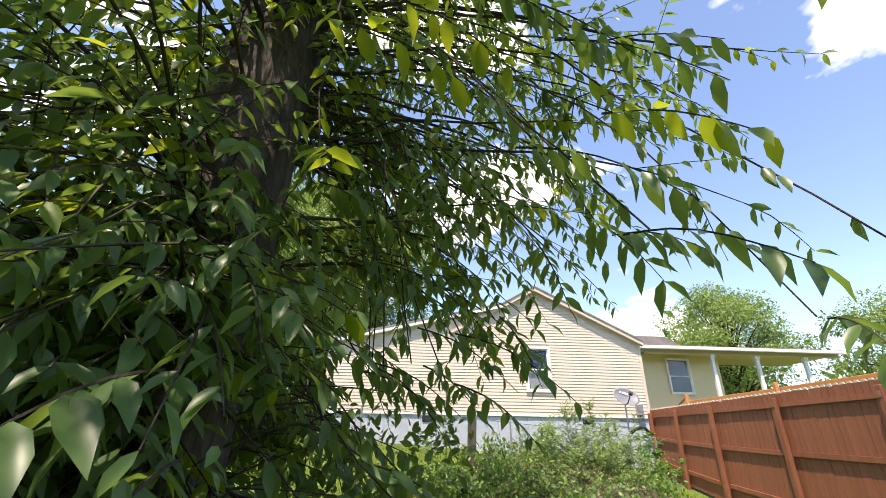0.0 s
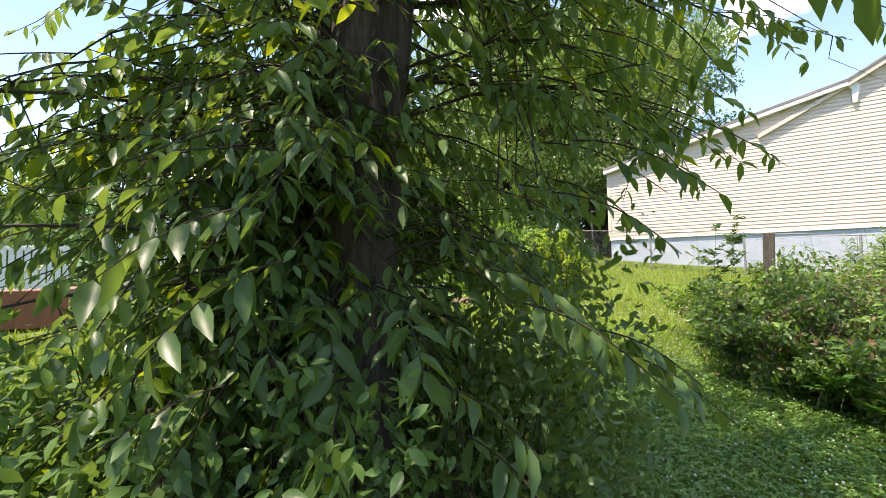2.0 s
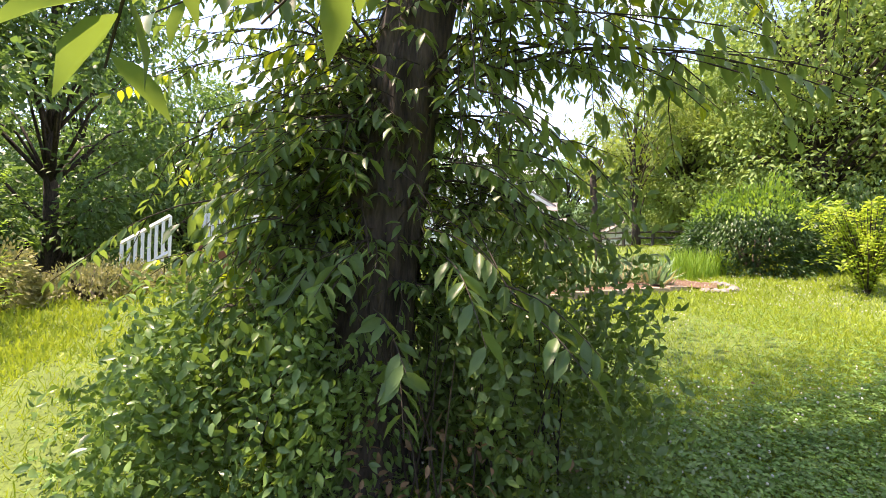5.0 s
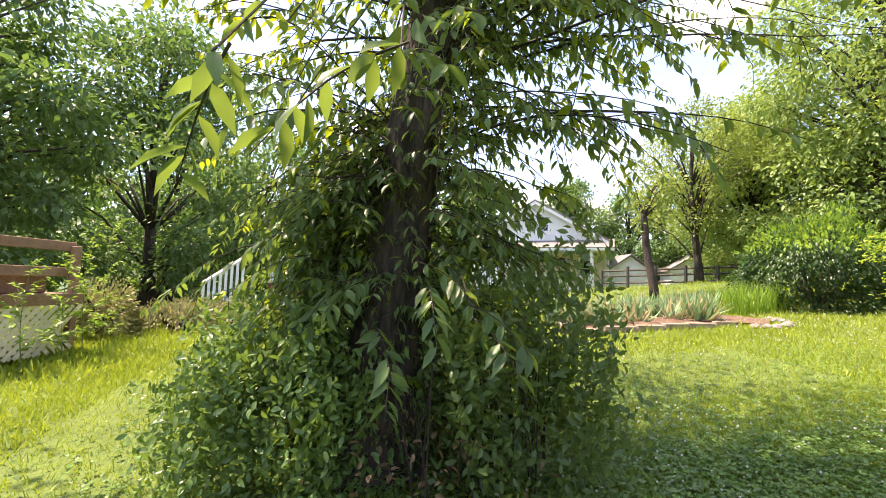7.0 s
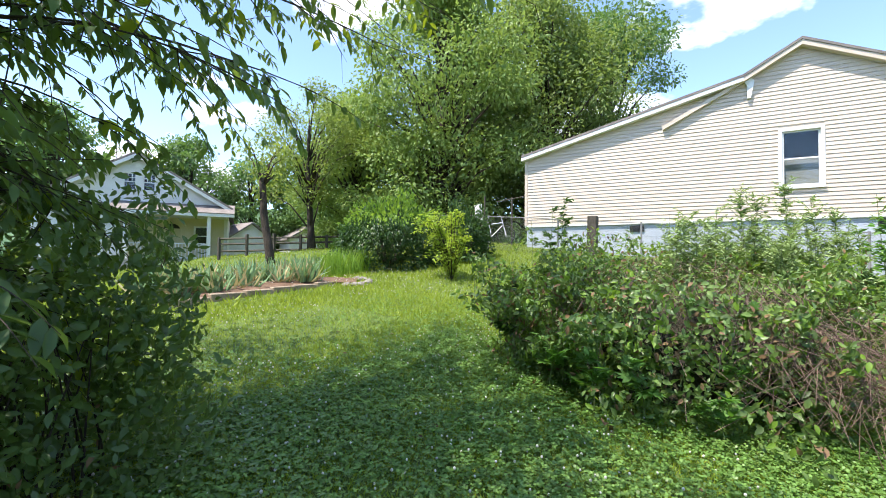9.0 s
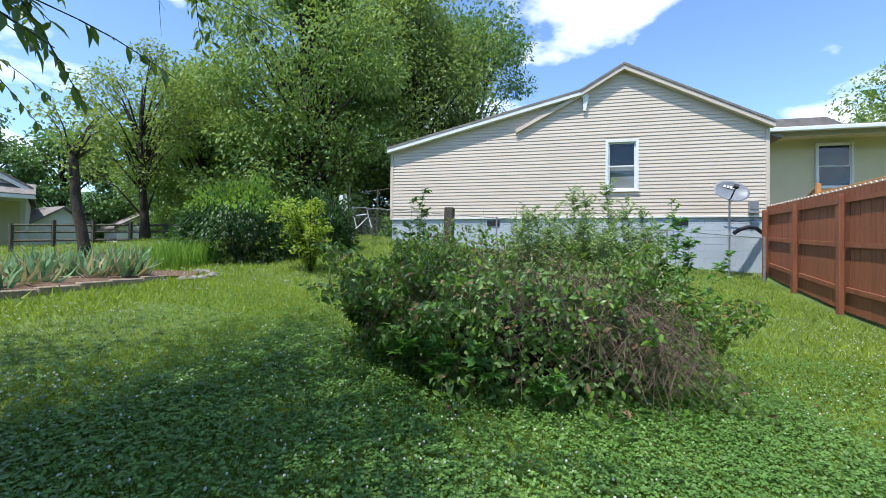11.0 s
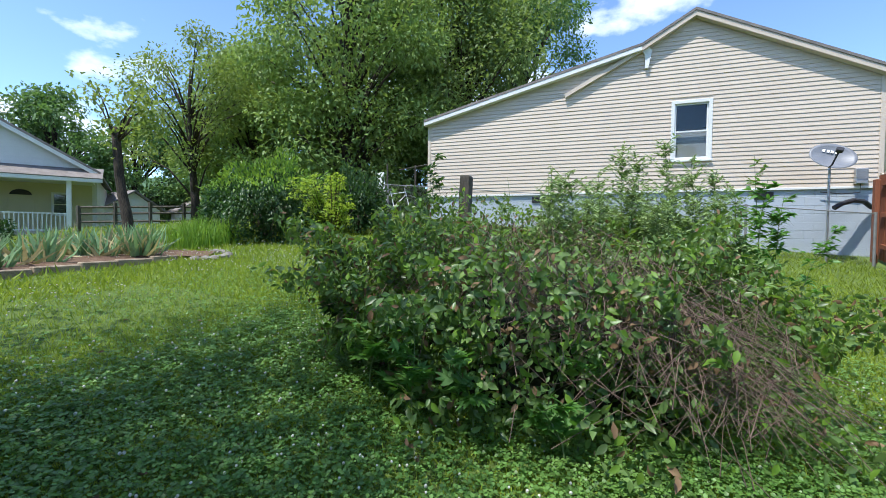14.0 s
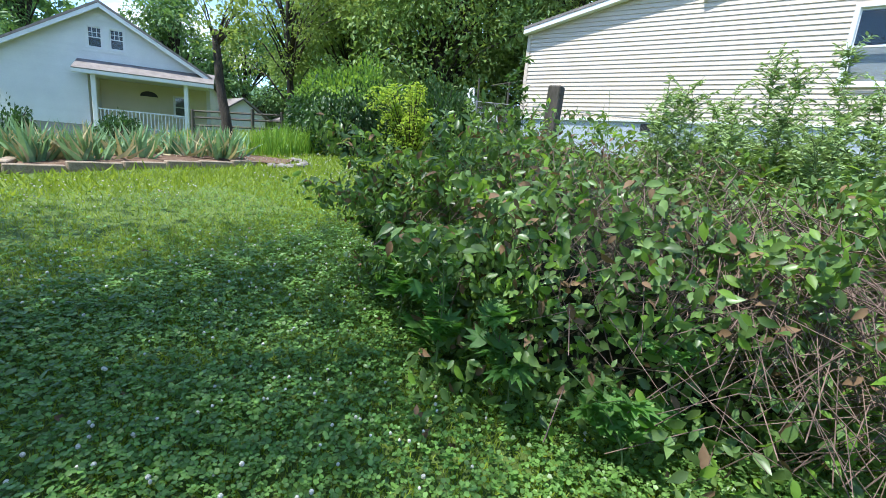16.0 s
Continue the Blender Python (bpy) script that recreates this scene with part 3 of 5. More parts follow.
def build_fence():
    fn = thing("board_fence", "tall red-brown stained board fence with posts and three rails", "fence")
    posts = [-0.52, -1.96, -3.64, -5.9, -8.3, -10.7, -13.1]
    board = boxed(-0.012, 0.012, -0.069, 0.069, 0.0, 1.0)
    src = part("board", board, M_FENCE, fn)
    y, first = -0.44, True
    while y > -13.2:
        zb = GZ(FX, y) + 0.07
        ob = src if first else src.copy()
        if not first:
            scene.collection.objects.link(ob)
        ob.matrix_local = Matrix.Translation((FX + 0.06 + random.uniform(-0.003, 0.003), y, zb)) @ Matrix.Rotation(random.uniform(-0.006, 0.006), 4, "X") @ Matrix.Diagonal((1, 1, FTOP + random.uniform(-0.012, 0.012) - zb, 1))
        first = False
        y -= 0.142
    # dog-eared tips on the boards
    tip = prism([(-0.069, 0), (0.069, 0), (0.025, 0.045), (-0.025, 0.045)], -0.012, 0.012, Matrix.Rotation(radians(90), 4, "Z"))
    src = part("board_tip", tip, M_PALECUT, fn, "clipped board top with a pale cut edge")
    y, first = -0.44, True
    while y > -13.2:
        ob = src if first else src.copy()
        if not first:
            scene.collection.objects.link(ob)
        ob.location = (FX + 0.06, y, FTOP + 0.001)
        first = False
        y -= 0.142
    for i, py in enumerate(posts):
        g = GZ(FX, py)
        bm = boxed(FX - 0.1, FX - 0.01, py - 0.06, py + 0.06, g - 0.2, FTOP - 0.1, 0.008)
        part("post", bm, M_FENCE, fn)
        if i:
            part("post_bracket", boxed(FX - 0.112, FX - 0.101, py - 0.03, py + 0.03, FTOP - 0.3, FTOP - 0.2, 0.003), M_RUST, fn)
    for a, b in zip(posts, posts[1:]):
        for k, frac in enumerate((0.06, 0.42, 0.78)):
            za = FTOP - 0.08 - frac * (FTOP - GZ(FX, a)) * 0.98
            zb = FTOP - 0.08 - frac * (FTOP - GZ(FX, b)) * 0.98
            ya, yb = a - 0.065, b + 0.065
            v = []
            for yy, zz in ((ya, za), (yb, zb)):
                v += [(FX - 0.005, yy, zz - 0.05), (FX + 0.045, yy, zz - 0.05), (FX + 0.045, yy, zz + 0.045), (FX - 0.005, yy, zz + 0.045)]
            f = [(0, 1, 2, 3), (7, 6, 5, 4), (0, 4, 5, 1), (1, 5, 6, 2), (2, 6, 7, 3), (3, 7, 4, 0)]
            mesh_of("rail", v, f, M_FENCE, fn)
    # raised deck rail behind the fence
    d = thing("deck_railing", "new orange-stained timber railing of a raised deck", "railing")
    for y, zt in ((-2.1, 2.0), (-5.6, 1.92), (-8.6, 1.9)):
        part("post", boxed(4.4, 4.49, y - 0.045, y + 0.045, GZ(4.4, y) - 0.1, zt, 0.008), M_ORANGE, d)
    for a, b in ((-2.05, -5.6), (-5.6, -8.6)):
        part("top_rail", boxed(4.5, 4.54, b, a, 1.72, 1.81, 0.006), M_ORANGE, d)
    v, f = tube([(4.45, -2.05, 1.9), (4.45, -0.9, 1.45)], [0.035, 0.035], 4)
    mesh_of("stair_rail", v, f, M_ORANGE, d)
    b = thing("blue_tarp", "crumpled blue tarpaulin on the deck behind the fence", "tarp")
    n = 16
    v = [(4.62 + 1.4 * i / n, -2.5 - 1.7 * j / n, 1.62 + 0.14 * noise.noise((i * 0.35, j * 0.35, 1)) - 0.05 * (i / n)) for i in range(n + 1) for j in range(n + 1)]
    f = [(i * (n + 1) + j, (i + 1) * (n + 1) + j, (i + 1) * (n + 1) + j + 1, i * (n + 1) + j + 1) for i in range(n) for j in range(n)]
    t = mesh_of("sheet", v, f, M_BLUE, b, smooth=True)
    so = t.modifiers.new("thickness", "SOLIDIFY")
    so.thickness = 0.01
    part("deck_stack", boxed(4.65, 6.0, -4.15, -2.55, GZ(5, -3) - 0.2, 1.5, 0.02), M_DECK, b, "timber platform under the tarpaulin")


build_fence()


def build_chainlink():
    c = thing("chain_link_fence", "low galvanised chain-link fence in front of the foundation", "fence")
    y, x0, x1 = -0.95, -10.2, 3.85
    v, f = [], []
    xs = np.arange(x0, x1, 2.34)
    for x in xs:
        g = GZ(x, y)
        vv, ff = tube([(x, y, g - 0.2), (x, y, g + 1.18)], [0.028, 0.028], 8)
        mesh_of("post", vv, ff, M_WIRE, c)
    pts = [(x, y, GZ(x, y) + 1.15) for x in np.linspace(x0, x1, 30)]
    vv, ff = tube(pts, [0.013] * 30, 7)
    mesh_of("top_rail", vv, ff, M_WIRE, c)
    x = x0 - 1.1
    while x < x1:
        for s in (1, -1):
            a, b = (x, x + 1.1) if s > 0 else (x + 1.1, x)
            lo, hi = max(min(a, b), x0), min(max(a, b), x1)
            if hi - lo > 0.05:
                def zat(q):
                    return GZ(q, y) + 0.03 + (q - a) / (b - a) * 1.1
                tube([(lo, y + 0.006 * s, zat(lo)), (hi, y + 0.006 * s, zat(hi))], [0.0022, 0.0022], 3, v, f)
        x += 0.075
    mesh_of("wire_mesh", v, f, M_WIRE, c, "diamond wire mesh")


build_chainlink()


def build_yard_clutter():
    x, y = -8.3, 0.4
    z = GZ(x, y)
    b = thing("bicycle", "old bicycle leaning behind the wire fence", "bicycle", at=(x, y, z))
    for cx in (-0.52, 0.52):
        wh = new("wheel")
        wh.parent = b
        ring = [(cx + 0.33 * math.cos(a), 0, 0.34 + 0.33 * math.sin(a)) for a in np.linspace(0, 2 * math.pi, 25)]
        v, f = tube(ring, [0.018] * 25, 6)
        mesh_of("tyre", v, f, M_BLACK, wh)
        v, f = [], []
        for a in np.linspace(0, math.pi, 9)[:-1]:
            tube([(cx + 0.31 * math.cos(a), 0, 0.34 + 0.31 * math.sin(a)), (cx - 0.31 * math.cos(a), 0, 0.34 - 0.31 * math.sin(a))], [0.003, 0.003], 4, v, f)
        mesh_of("spoke_set", v, f, M_STEEL, wh)
    v, f = [], []
    for p in ([(-0.52, 0, 0.34), (-0.18, 0, 0.78)], [(-0.52, 0, 0.34), (-0.05, 0, 0.3)], [(-0.18, 0, 0.85), (-0.05, 0, 0.3)], [(-0.16, 0, 0.75), (0.36, 0, 0.8)], [(-0.05, 0, 0.3), (0.38, 0, 0.7)], [(0.52, 0, 0.34), (0.34, 0, 0.95)]):
        tube(p, [0.018, 0.016], 7, v, f)
    mesh_of("frame", v, f, M_WHITE, b)
    part("saddle", boxed(-0.32, -0.06, -0.07, 0.07, 0.86, 0.92, 0.02), M_BLACK, b)
    v, f = tube([(0.3, -0.26, 1.0), (0.36, -0.12, 1.02), (0.34, 0, 0.97), (0.36, 0.12, 1.02), (0.3, 0.26, 1.0)], [0.014] * 5, 7)
    mesh_of("handlebar", v, f, M_STEEL, b)
    z = GZ(-8.9, 0.7)
    w_ = thing("signboard", "blank white signboard on a stake behind the wire fence", "signboard", at=(-8.9, 0.7, z))
    part("sheet", boxed(-0.15, 0.15, -0.02, 0.02, 0.75, 1.5, 0.01, Matrix.Rotation(radians(-6), 4, "Y")), M_WHITE, w_)
    v, f = tube([(0.1, 0.05, -0.1), (0.1, 0.05, 1.8)], [0.03, 0.03], 7)
    mesh_of("stake", v, f, M_POST, w_)
    c = thing("clothes_pole", "grey steel clothes pole with a crossbar beside the house", "pole", at=(-7.6, 0.5, GZ(-7.6, 0.5)))
    v, f = tube([(0, 0, -0.1), (0, 0, 1.75)], [0.03, 0.03], 8)
    mesh_of("upright", v, f, M_POST, c)
    v, f = tube([(-0.6, 0, 1.62), (0.45, 0, 1.75)], [0.02, 0.02], 8)
    mesh_of("crossbar", v, f, M_POST, c)


build_yard_clutter()


# ---- weathered post ----
pz = GZ(-3.09, -7.93)
pw = thing("wooden_post", "weathered dark square wooden post standing in the brambles", "post", at=(-3.09, -7.93, pz))
part("shaft", boxed(-0.065, 0.065, -0.065, 0.065, -0.2, 0.9 - pz, 0.012, Matrix.Rotation(radians(1.5), 4, "Y")), M_POST, pw)


# ---- plants: helpers ----
def dome_points(n, c, r, seed, low=0.0, thick=0.25, lump=0.18, pw_=0.6):
    """Places and outward ways over a lumpy mound that stands on the lawn."""
    rng = np.random.default_rng(seed)
    u = rng.normal(size=(n, 3))
    u[:, 2] = np.abs(u[:, 2]) ** 0.9 + low
    u /= np.linalg.norm(u, axis=1, keepdims=True)
    k = np.array([1 + lump * 1.6 * noise.noise((p[0] * 2.2 + seed, p[1] * 2.2, p[2] * 2.2)) + lump * noise.noise((p[0] * 6, p[1] * 6 + seed, p[2] * 6)) for p in u])
    s = (1 - thick * rng.random(n) ** 1.6) * k
    sq = np.sign(u) * np.abs(u) ** pw_
    sq /= np.maximum(np.linalg.norm(sq, axis=1, keepdims=True), 1e-6) ** 0.8
    p = sq * s[:, None] * np.asarray(r)
    x, y = c[0] + p[:, 0], c[1] + p[:, 1]
    return np.c_[x, y, G(x, y) + p[:, 2]], u


def stem_plant(name, x, y, height, n, size, m, label, parent=None, lean=(0, 0), spread=1.0, start=0.25, z=None, stem_r=0.006, group="", bush=0.26, tv=LEAF_V, tf=LEAF_F):
    """An upright weed: a bent stem with leaves set round it."""
    z = GZ(x, y) if z is None else z
    t = thing(name, label, "weed", group, at=(x, y, z))
    rng = np.random.default_rng(int(abs(x * 311 + y * 173) * 10))
    pts = [(lean[0] * s * s + 0.02 * math.sin(5 * s + x), lean[1] * s * s + 0.02 * math.cos(4 * s + y), height * s - 0.03) for s in np.linspace(0, 1, 8)]
    v, f = tube(pts, np.linspace(stem_r, stem_r * 0.35, 8), 5)
    mesh_of("stem", v, f, M_STEM, t)
    arr = np.array(pts)
    lin = np.linspace(0, 1, 8)
    at, d, sz = [], [], []
    shoots = max(4, n // 14)
    sv, sf = [], []
    for i in range(shoots):
        s0 = rng.uniform(start, 1)
        p = np.array([np.interp(s0, lin, arr[:, k]) for k in range(3)])
        a, out = rng.uniform(0, 6.28), bush * (1.15 - 0.8 * s0) * rng.uniform(0.5, 1.2)
        e = p + [math.cos(a) * out, math.sin(a) * out, out * rng.uniform(0.3, 1.1)]
        tube([p, (p + e) / 2 + [0, 0, 0.01], e], [stem_r * 0.5, stem_r * 0.35, stem_r * 0.15], 4, sv, sf)
        for j in range(n // shoots):
            w_ = rng.random()
            at.append(p + (e - p) * w_)
            b_ = a + rng.normal(0, 1.2)
            d.append([math.cos(b_) * spread, math.sin(b_) * spread, rng.uniform(-0.3, 0.7)])
            sz.append(size * rng.uniform(0.6, 1.2) * (1.2 - 0.6 * s0))
    mesh_of("side_shoot", sv, sf, M_STEM, t)["kind"] = "stuff"
    leaves("foliage", at, d, np.array(sz), m, t, tv, tf, 0.75 if tv is LEAF_V else 1.0)
    return t


# ---- bramble heap ----
def build_brambles():
    b = thing("bramble_heap", "overgrown heap of brambles and vines with dead canes showing", "bush")
    c, r = (-1.92, -8.75), (2.05, 2.0, 1.26)
    # filler dome under the leaves, coloured near-black for the shade between them
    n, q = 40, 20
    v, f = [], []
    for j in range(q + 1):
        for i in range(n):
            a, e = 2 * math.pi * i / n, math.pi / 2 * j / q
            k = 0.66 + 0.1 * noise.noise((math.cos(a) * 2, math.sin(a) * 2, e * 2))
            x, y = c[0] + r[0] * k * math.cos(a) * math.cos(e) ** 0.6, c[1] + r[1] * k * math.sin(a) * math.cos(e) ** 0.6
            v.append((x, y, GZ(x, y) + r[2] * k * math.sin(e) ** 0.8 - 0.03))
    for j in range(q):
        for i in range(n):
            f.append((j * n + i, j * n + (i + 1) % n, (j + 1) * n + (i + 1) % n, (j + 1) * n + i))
    mesh_of("litter_core", v, f, M_HEAP, b, "near-black filler core standing in for shade inside the heap", True)
    rng = np.random.default_rng(3)
    p, u = dome_points(64000, c, r, 4, -0.25, 0.26, 0.3, 0.7)
    d = rng.normal(0, 0.8, u.shape) + [0, 0, -0.35]
    # the sunny front right has fewer leaves and more dead canes
    bare = (np.hypot(p[:, 0] + 1.0, p[:, 1] + 10.1) < 0.95) & (p[:, 2] < -0.2)
    keep = ~bare | (rng.random(len(p)) < 0.5)
    p, d, u = p[keep], d[keep], u[keep]
    k = rng.random(len(p))
    leaves("leaves", p[k < 0.78], d[k < 0.78], rng.uniform(0.035, 0.085, (k < 0.78).sum()), M_BRAMBLE, b, label="dark green toothed bramble leaves", face=u[k < 0.78], roll=0.5)
    s = (k >= 0.78) & (k < 0.86)
    leaves("withered_leaves", p[s], d[s], rng.uniform(0.04, 0.08, s.sum()), M_BROWNLEAF, b, label="withered brown leaves", face=u[s], roll=0.5)
    s = k >= 0.86
    leaves("young_leaves", p[s], d[s], rng.uniform(0.05, 0.09, s.sum()), M_LIME, b, label="yellow-green young leaves", face=u[s], roll=0.5)
    v, f = [], []
    for i in range(900):
        if i < 620:
            x, y = rng.normal(-1.05, 0.55), rng.normal(-10.15, 0.2)
        else:
            x, y = rng.uniform(-3.4, -0.3), rng.uniform(-10.2, -9.2)
        ex, ey = (x - c[0]) / r[0], (y - c[1]) / r[1]
        rr = ex * ex + ey * ey
        if rr > 0.95:
            continue
        z = GZ(x, y) + r[2] * math.sqrt(max(0.04, 1 - min(rr, 0.96))) * 0.97
        a, ln = rng.uniform(0, 6.28), rng.uniform(0.25, 0.7)
        dx, dy = math.cos(a) * ln, math.sin(a) * ln
        drop = rng.uniform(0.02, 0.35)
        tube([(x - dx / 2, y - dy / 2, z - drop), (x, y - 0.05, z + 0.05), (x + dx / 2, y + dy / 2 - 0.03, z - drop * 0.6)], [0.0024, 0.002, 0.0012], 4, v, f)
    mesh_of("cane_tangle", v, f, M_DEAD, b, "tangle of pale brown dead canes")["kind"] = "stuff"
    for (x, y, hgt, n_, sz, m_, lb) in (
        (-3.5, -8.0, 1.85, 230, 0.12, M_HEDGE, "tall leafy dark green weed beside the post"),
        (-3.7, -7.75, 1.75, 210, 0.12, M_HEDGE, "tall leafy dark green weed beside the post"),
        (-3.85, -8.0, 1.6, 170, 0.11, M_BRAMBLE, "leafy green weed on the heap's edge"),
        (-3.4, -7.7, 1.6, 150, 0.11, M_BRAMBLE, "leafy green weed on the heap's edge"),
        (-4.2, -8.2, 1.2, 110, 0.09, M_LIME, "yellow-green leafy weed on the heap's edge"),
        (-4.6, -8.5, 1.0, 70, 0.055, M_HEDGE, "thin dark weed with tiny leaves"),
        (-0.1, -7.75, 1.75, 240, 0.14, M_BRIGHT, "bright green leafy weed on the heap"),
        (0.1, -7.6, 1.6, 220, 0.14, M_BRIGHT, "bright green leafy weed on the heap"),
        (-0.3, -7.95, 1.6, 200, 0.13, M_BRIGHT, "bright green leafy weed on the heap"),
        (0.3, -7.5, 1.3, 180, 0.12, M_BRIGHT, "bright green leafy weed on the heap"),
        (0.1, -7.25, 2.05, 90, 0.11, M_BRAMBLE, "tall slender weed with drooping leaves"),
        (-1.1, -7.5, 2.0, 1122, 0.075, M_PALEWEED, "pale feathery weed topping the heap"),
        (-1.35, -7.6, 2.1, 1122, 0.075, M_PALEWEED, "pale feathery weed topping the heap"),
        (-0.85, -7.5, 2.15, 1122, 0.075, M_PALEWEED, "pale feathery weed topping the heap"),
        (-1.6, -7.5, 1.85, 952, 0.075, M_PALEWEED, "pale feathery weed topping the heap"),
        (-0.55, -7.65, 1.95, 1020, 0.075, M_PALEWEED, "pale feathery weed topping the heap"),
        (-0.9, -7.9, 1.75, 952, 0.075, M_PALEWEED, "pale feathery weed topping the heap"),
        (-1.3, -8.0, 1.7, 840, 0.075, M_PALEWEED, "pale feathery weed topping the heap"),
        (-0.35, -7.4, 1.8, 816, 0.075, M_PALEWEED, "pale feathery weed topping the heap"),
        (-1.95, -7.4, 1.8, 110, 0.08, M_BRAMBLE, "thin weed with small leaves"),
        (-2.15, -7.6, 1.75, 100, 0.08, M_BRAMBLE, "thin weed with small leaves"),
        (-2.5, -7.8, 1.7, 90, 0.08, M_BRAMBLE, "thin weed with small leaves"),
        (-2.75, -7.6, 1.55, 90, 0.08, M_LIME, "yellow-green weed with small leaves"),
        (-2.9, -10.35, 0.6, 60, 0.15, M_BRIGHT, "broad-leaved weed at the foot of the heap"),
        (-2.5, -10.55, 0.5, 54, 0.15, M_BRIGHT, "broad-leaved weed at the foot of the heap"),
        (-2.1, -10.55, 0.55, 54, 0.14, M_BRIGHT, "broad-leaved weed at the foot of the heap"),
        (-1.6, -10.6, 0.45, 50, 0.13, M_BRIGHT, "broad-leaved weed at the foot of the heap"),
        (-3.4, -9.9, 0.85, 80, 0.13, M_HEDGE, "broad-leaved weed at the foot of the heap"),
        (-3.7, -9.6, 0.9, 80, 0.12, M_BRAMBLE, "broad-leaved weed at the foot of the heap"),
        (-1.9, -10.1, 0.95, 70, 0.13, M_BRIGHT, "broad-leaved weed at the foot of the heap"),
        *[(-2.9 + 0.22 * i + rng.normal(0, 0.1), -10.2 - 0.03 * i + rng.normal(0, 0.16), rng.uniform(0.4, 1.0), 34, 0.115, M_BRIGHT, "broad-leaved weed at the foot of the heap") for i in range(7)],
        *[(rng.uniform(-2.1, -0.15), rng.uniform(-8.5, -7.3), rng.uniform(1.3, 1.75), 600, 0.075, M_PALEWEED, "pale feathery weed topping the heap") for i in range(34)],
    ):
        lobed = lb.startswith("broad")
        stem_plant("weed", x, y, hgt, n_, sz, m_, lb, tv=PALM_V if lobed else LEAF_V, tf=PALM_F if lobed else LEAF_F, spread=0.8, start=0.4, bush=0.34 if m_ is M_PALEWEED else 0.26, lean=(rng.normal(0, 0.12), rng.normal(-0.03, 0.08)), group="weeds on the heap")


build_brambles()


def blob_bush(name, label, c, r, n, size, m, seed, top=None, category="bush", pw_=0.6):
    t = thing(name, label, category)
    p, u = dome_points(n, c, r, seed, -0.2, 0.35, 0.2, pw_)
    rng = np.random.default_rng(seed)
    d = rng.normal(0, 0.8, u.shape) + [0, 0, -0.4]
    if top:
        k = (p[:, 2] - G(p[:, 0], p[:, 1]) > r[2] * (0.62 + 0.2 * rng.random(n))) & (rng.random(n) < 0.75)
        leaves("top_leaves", p[k] + u[k] * 0.06, d[k], rng.uniform(0.7, 1.3, k.sum()) * size, top, t, label="lime green vine leaves over the top", face=u[k], roll=0.6)
        p, d, u = p[~k], d[~k], u[~k]
    leaves("leaves", p, d, rng.uniform(0.7, 1.3, len(p)) * size, m, t, face=u, roll=0.6)
    v, f = [], []
    z = GZ(c[0], c[1])
    for i in range(9):
        a = i * 0.7
        q = Vector((c[0], c[1], z - 0.1))
        e = Vector((c[0] + math.cos(a) * r[0] * 0.75, c[1] + math.sin(a) * r[1] * 0.75, z + r[2] * (0.55 + 0.3 * (i % 3) / 2)))
        tube([q, q.lerp(e, 0.5) + Vector((0, 0, 0.15)), e], [0.035, 0.022, 0.008], 6, v, f)
    mesh_of("branchwork", v, f, M_TWIG, t)
    return t


blob_bush("hedge_bush", "large round dark green bush overgrown with lime green vine", (-9.35, -4.35), (1.5, 1.5, 1.85), 19000, 0.095, M_HEDGE, 11, M_LIME, pw_=0.85)
blob_bush("round_bush", "dark green bush beyond the yellow-green shrub", (-7.9, -2.6), (0.8, 0.8, 1.7), 4500, 0.12, M_HEDGE, 12)


def build_shrub():
    """Yellow-green shrub: a narrow foot and a crown that leans out to one side."""
    x, y = -6.7, -5.45
    t = thing("shrub", "yellow-green shrub with arching twigs on the lawn", "shrub", at=(x, y, GZ(x, y)))
    rng = np.random.default_rng(8)
    v, f, at, d = [], [], [], []
    for i in range(60):
        a, out = rng.uniform(0, 6.28), rng.uniform(0.2, 0.75)
        hgt = rng.uniform(0.6, 1.6)
        e = np.array([math.cos(a) * out - 0.35 * (hgt > 1.1), math.sin(a) * out, hgt - 0.25 * (out > 0.6)])
        p = [np.array([0, 0, -0.05]), np.array([e[0] * 0.25, e[1] * 0.25, hgt * 0.5]), np.array([e[0] * 0.7, e[1] * 0.7, hgt]), e]
        tube(p, [0.014, 0.009, 0.005, 0.002], 5, v, f)
        for s in rng.uniform(0.12, 1, 80):
            q = np.array([np.interp(s, [0, 0.4, 0.75, 1], [w_[k] for w_ in p]) for k in range(3)])
            at.append(q + rng.normal(0, 0.03, 3))
            d.append([rng.normal(), rng.normal(), rng.normal(0.2, 0.5)])
    mesh_of("branchwork", v, f, M_TWIG, t)
    leaves("leaves", at, d, rng.uniform(0.055, 0.1, len(at)), M_SHRUB, t)


build_shrub()


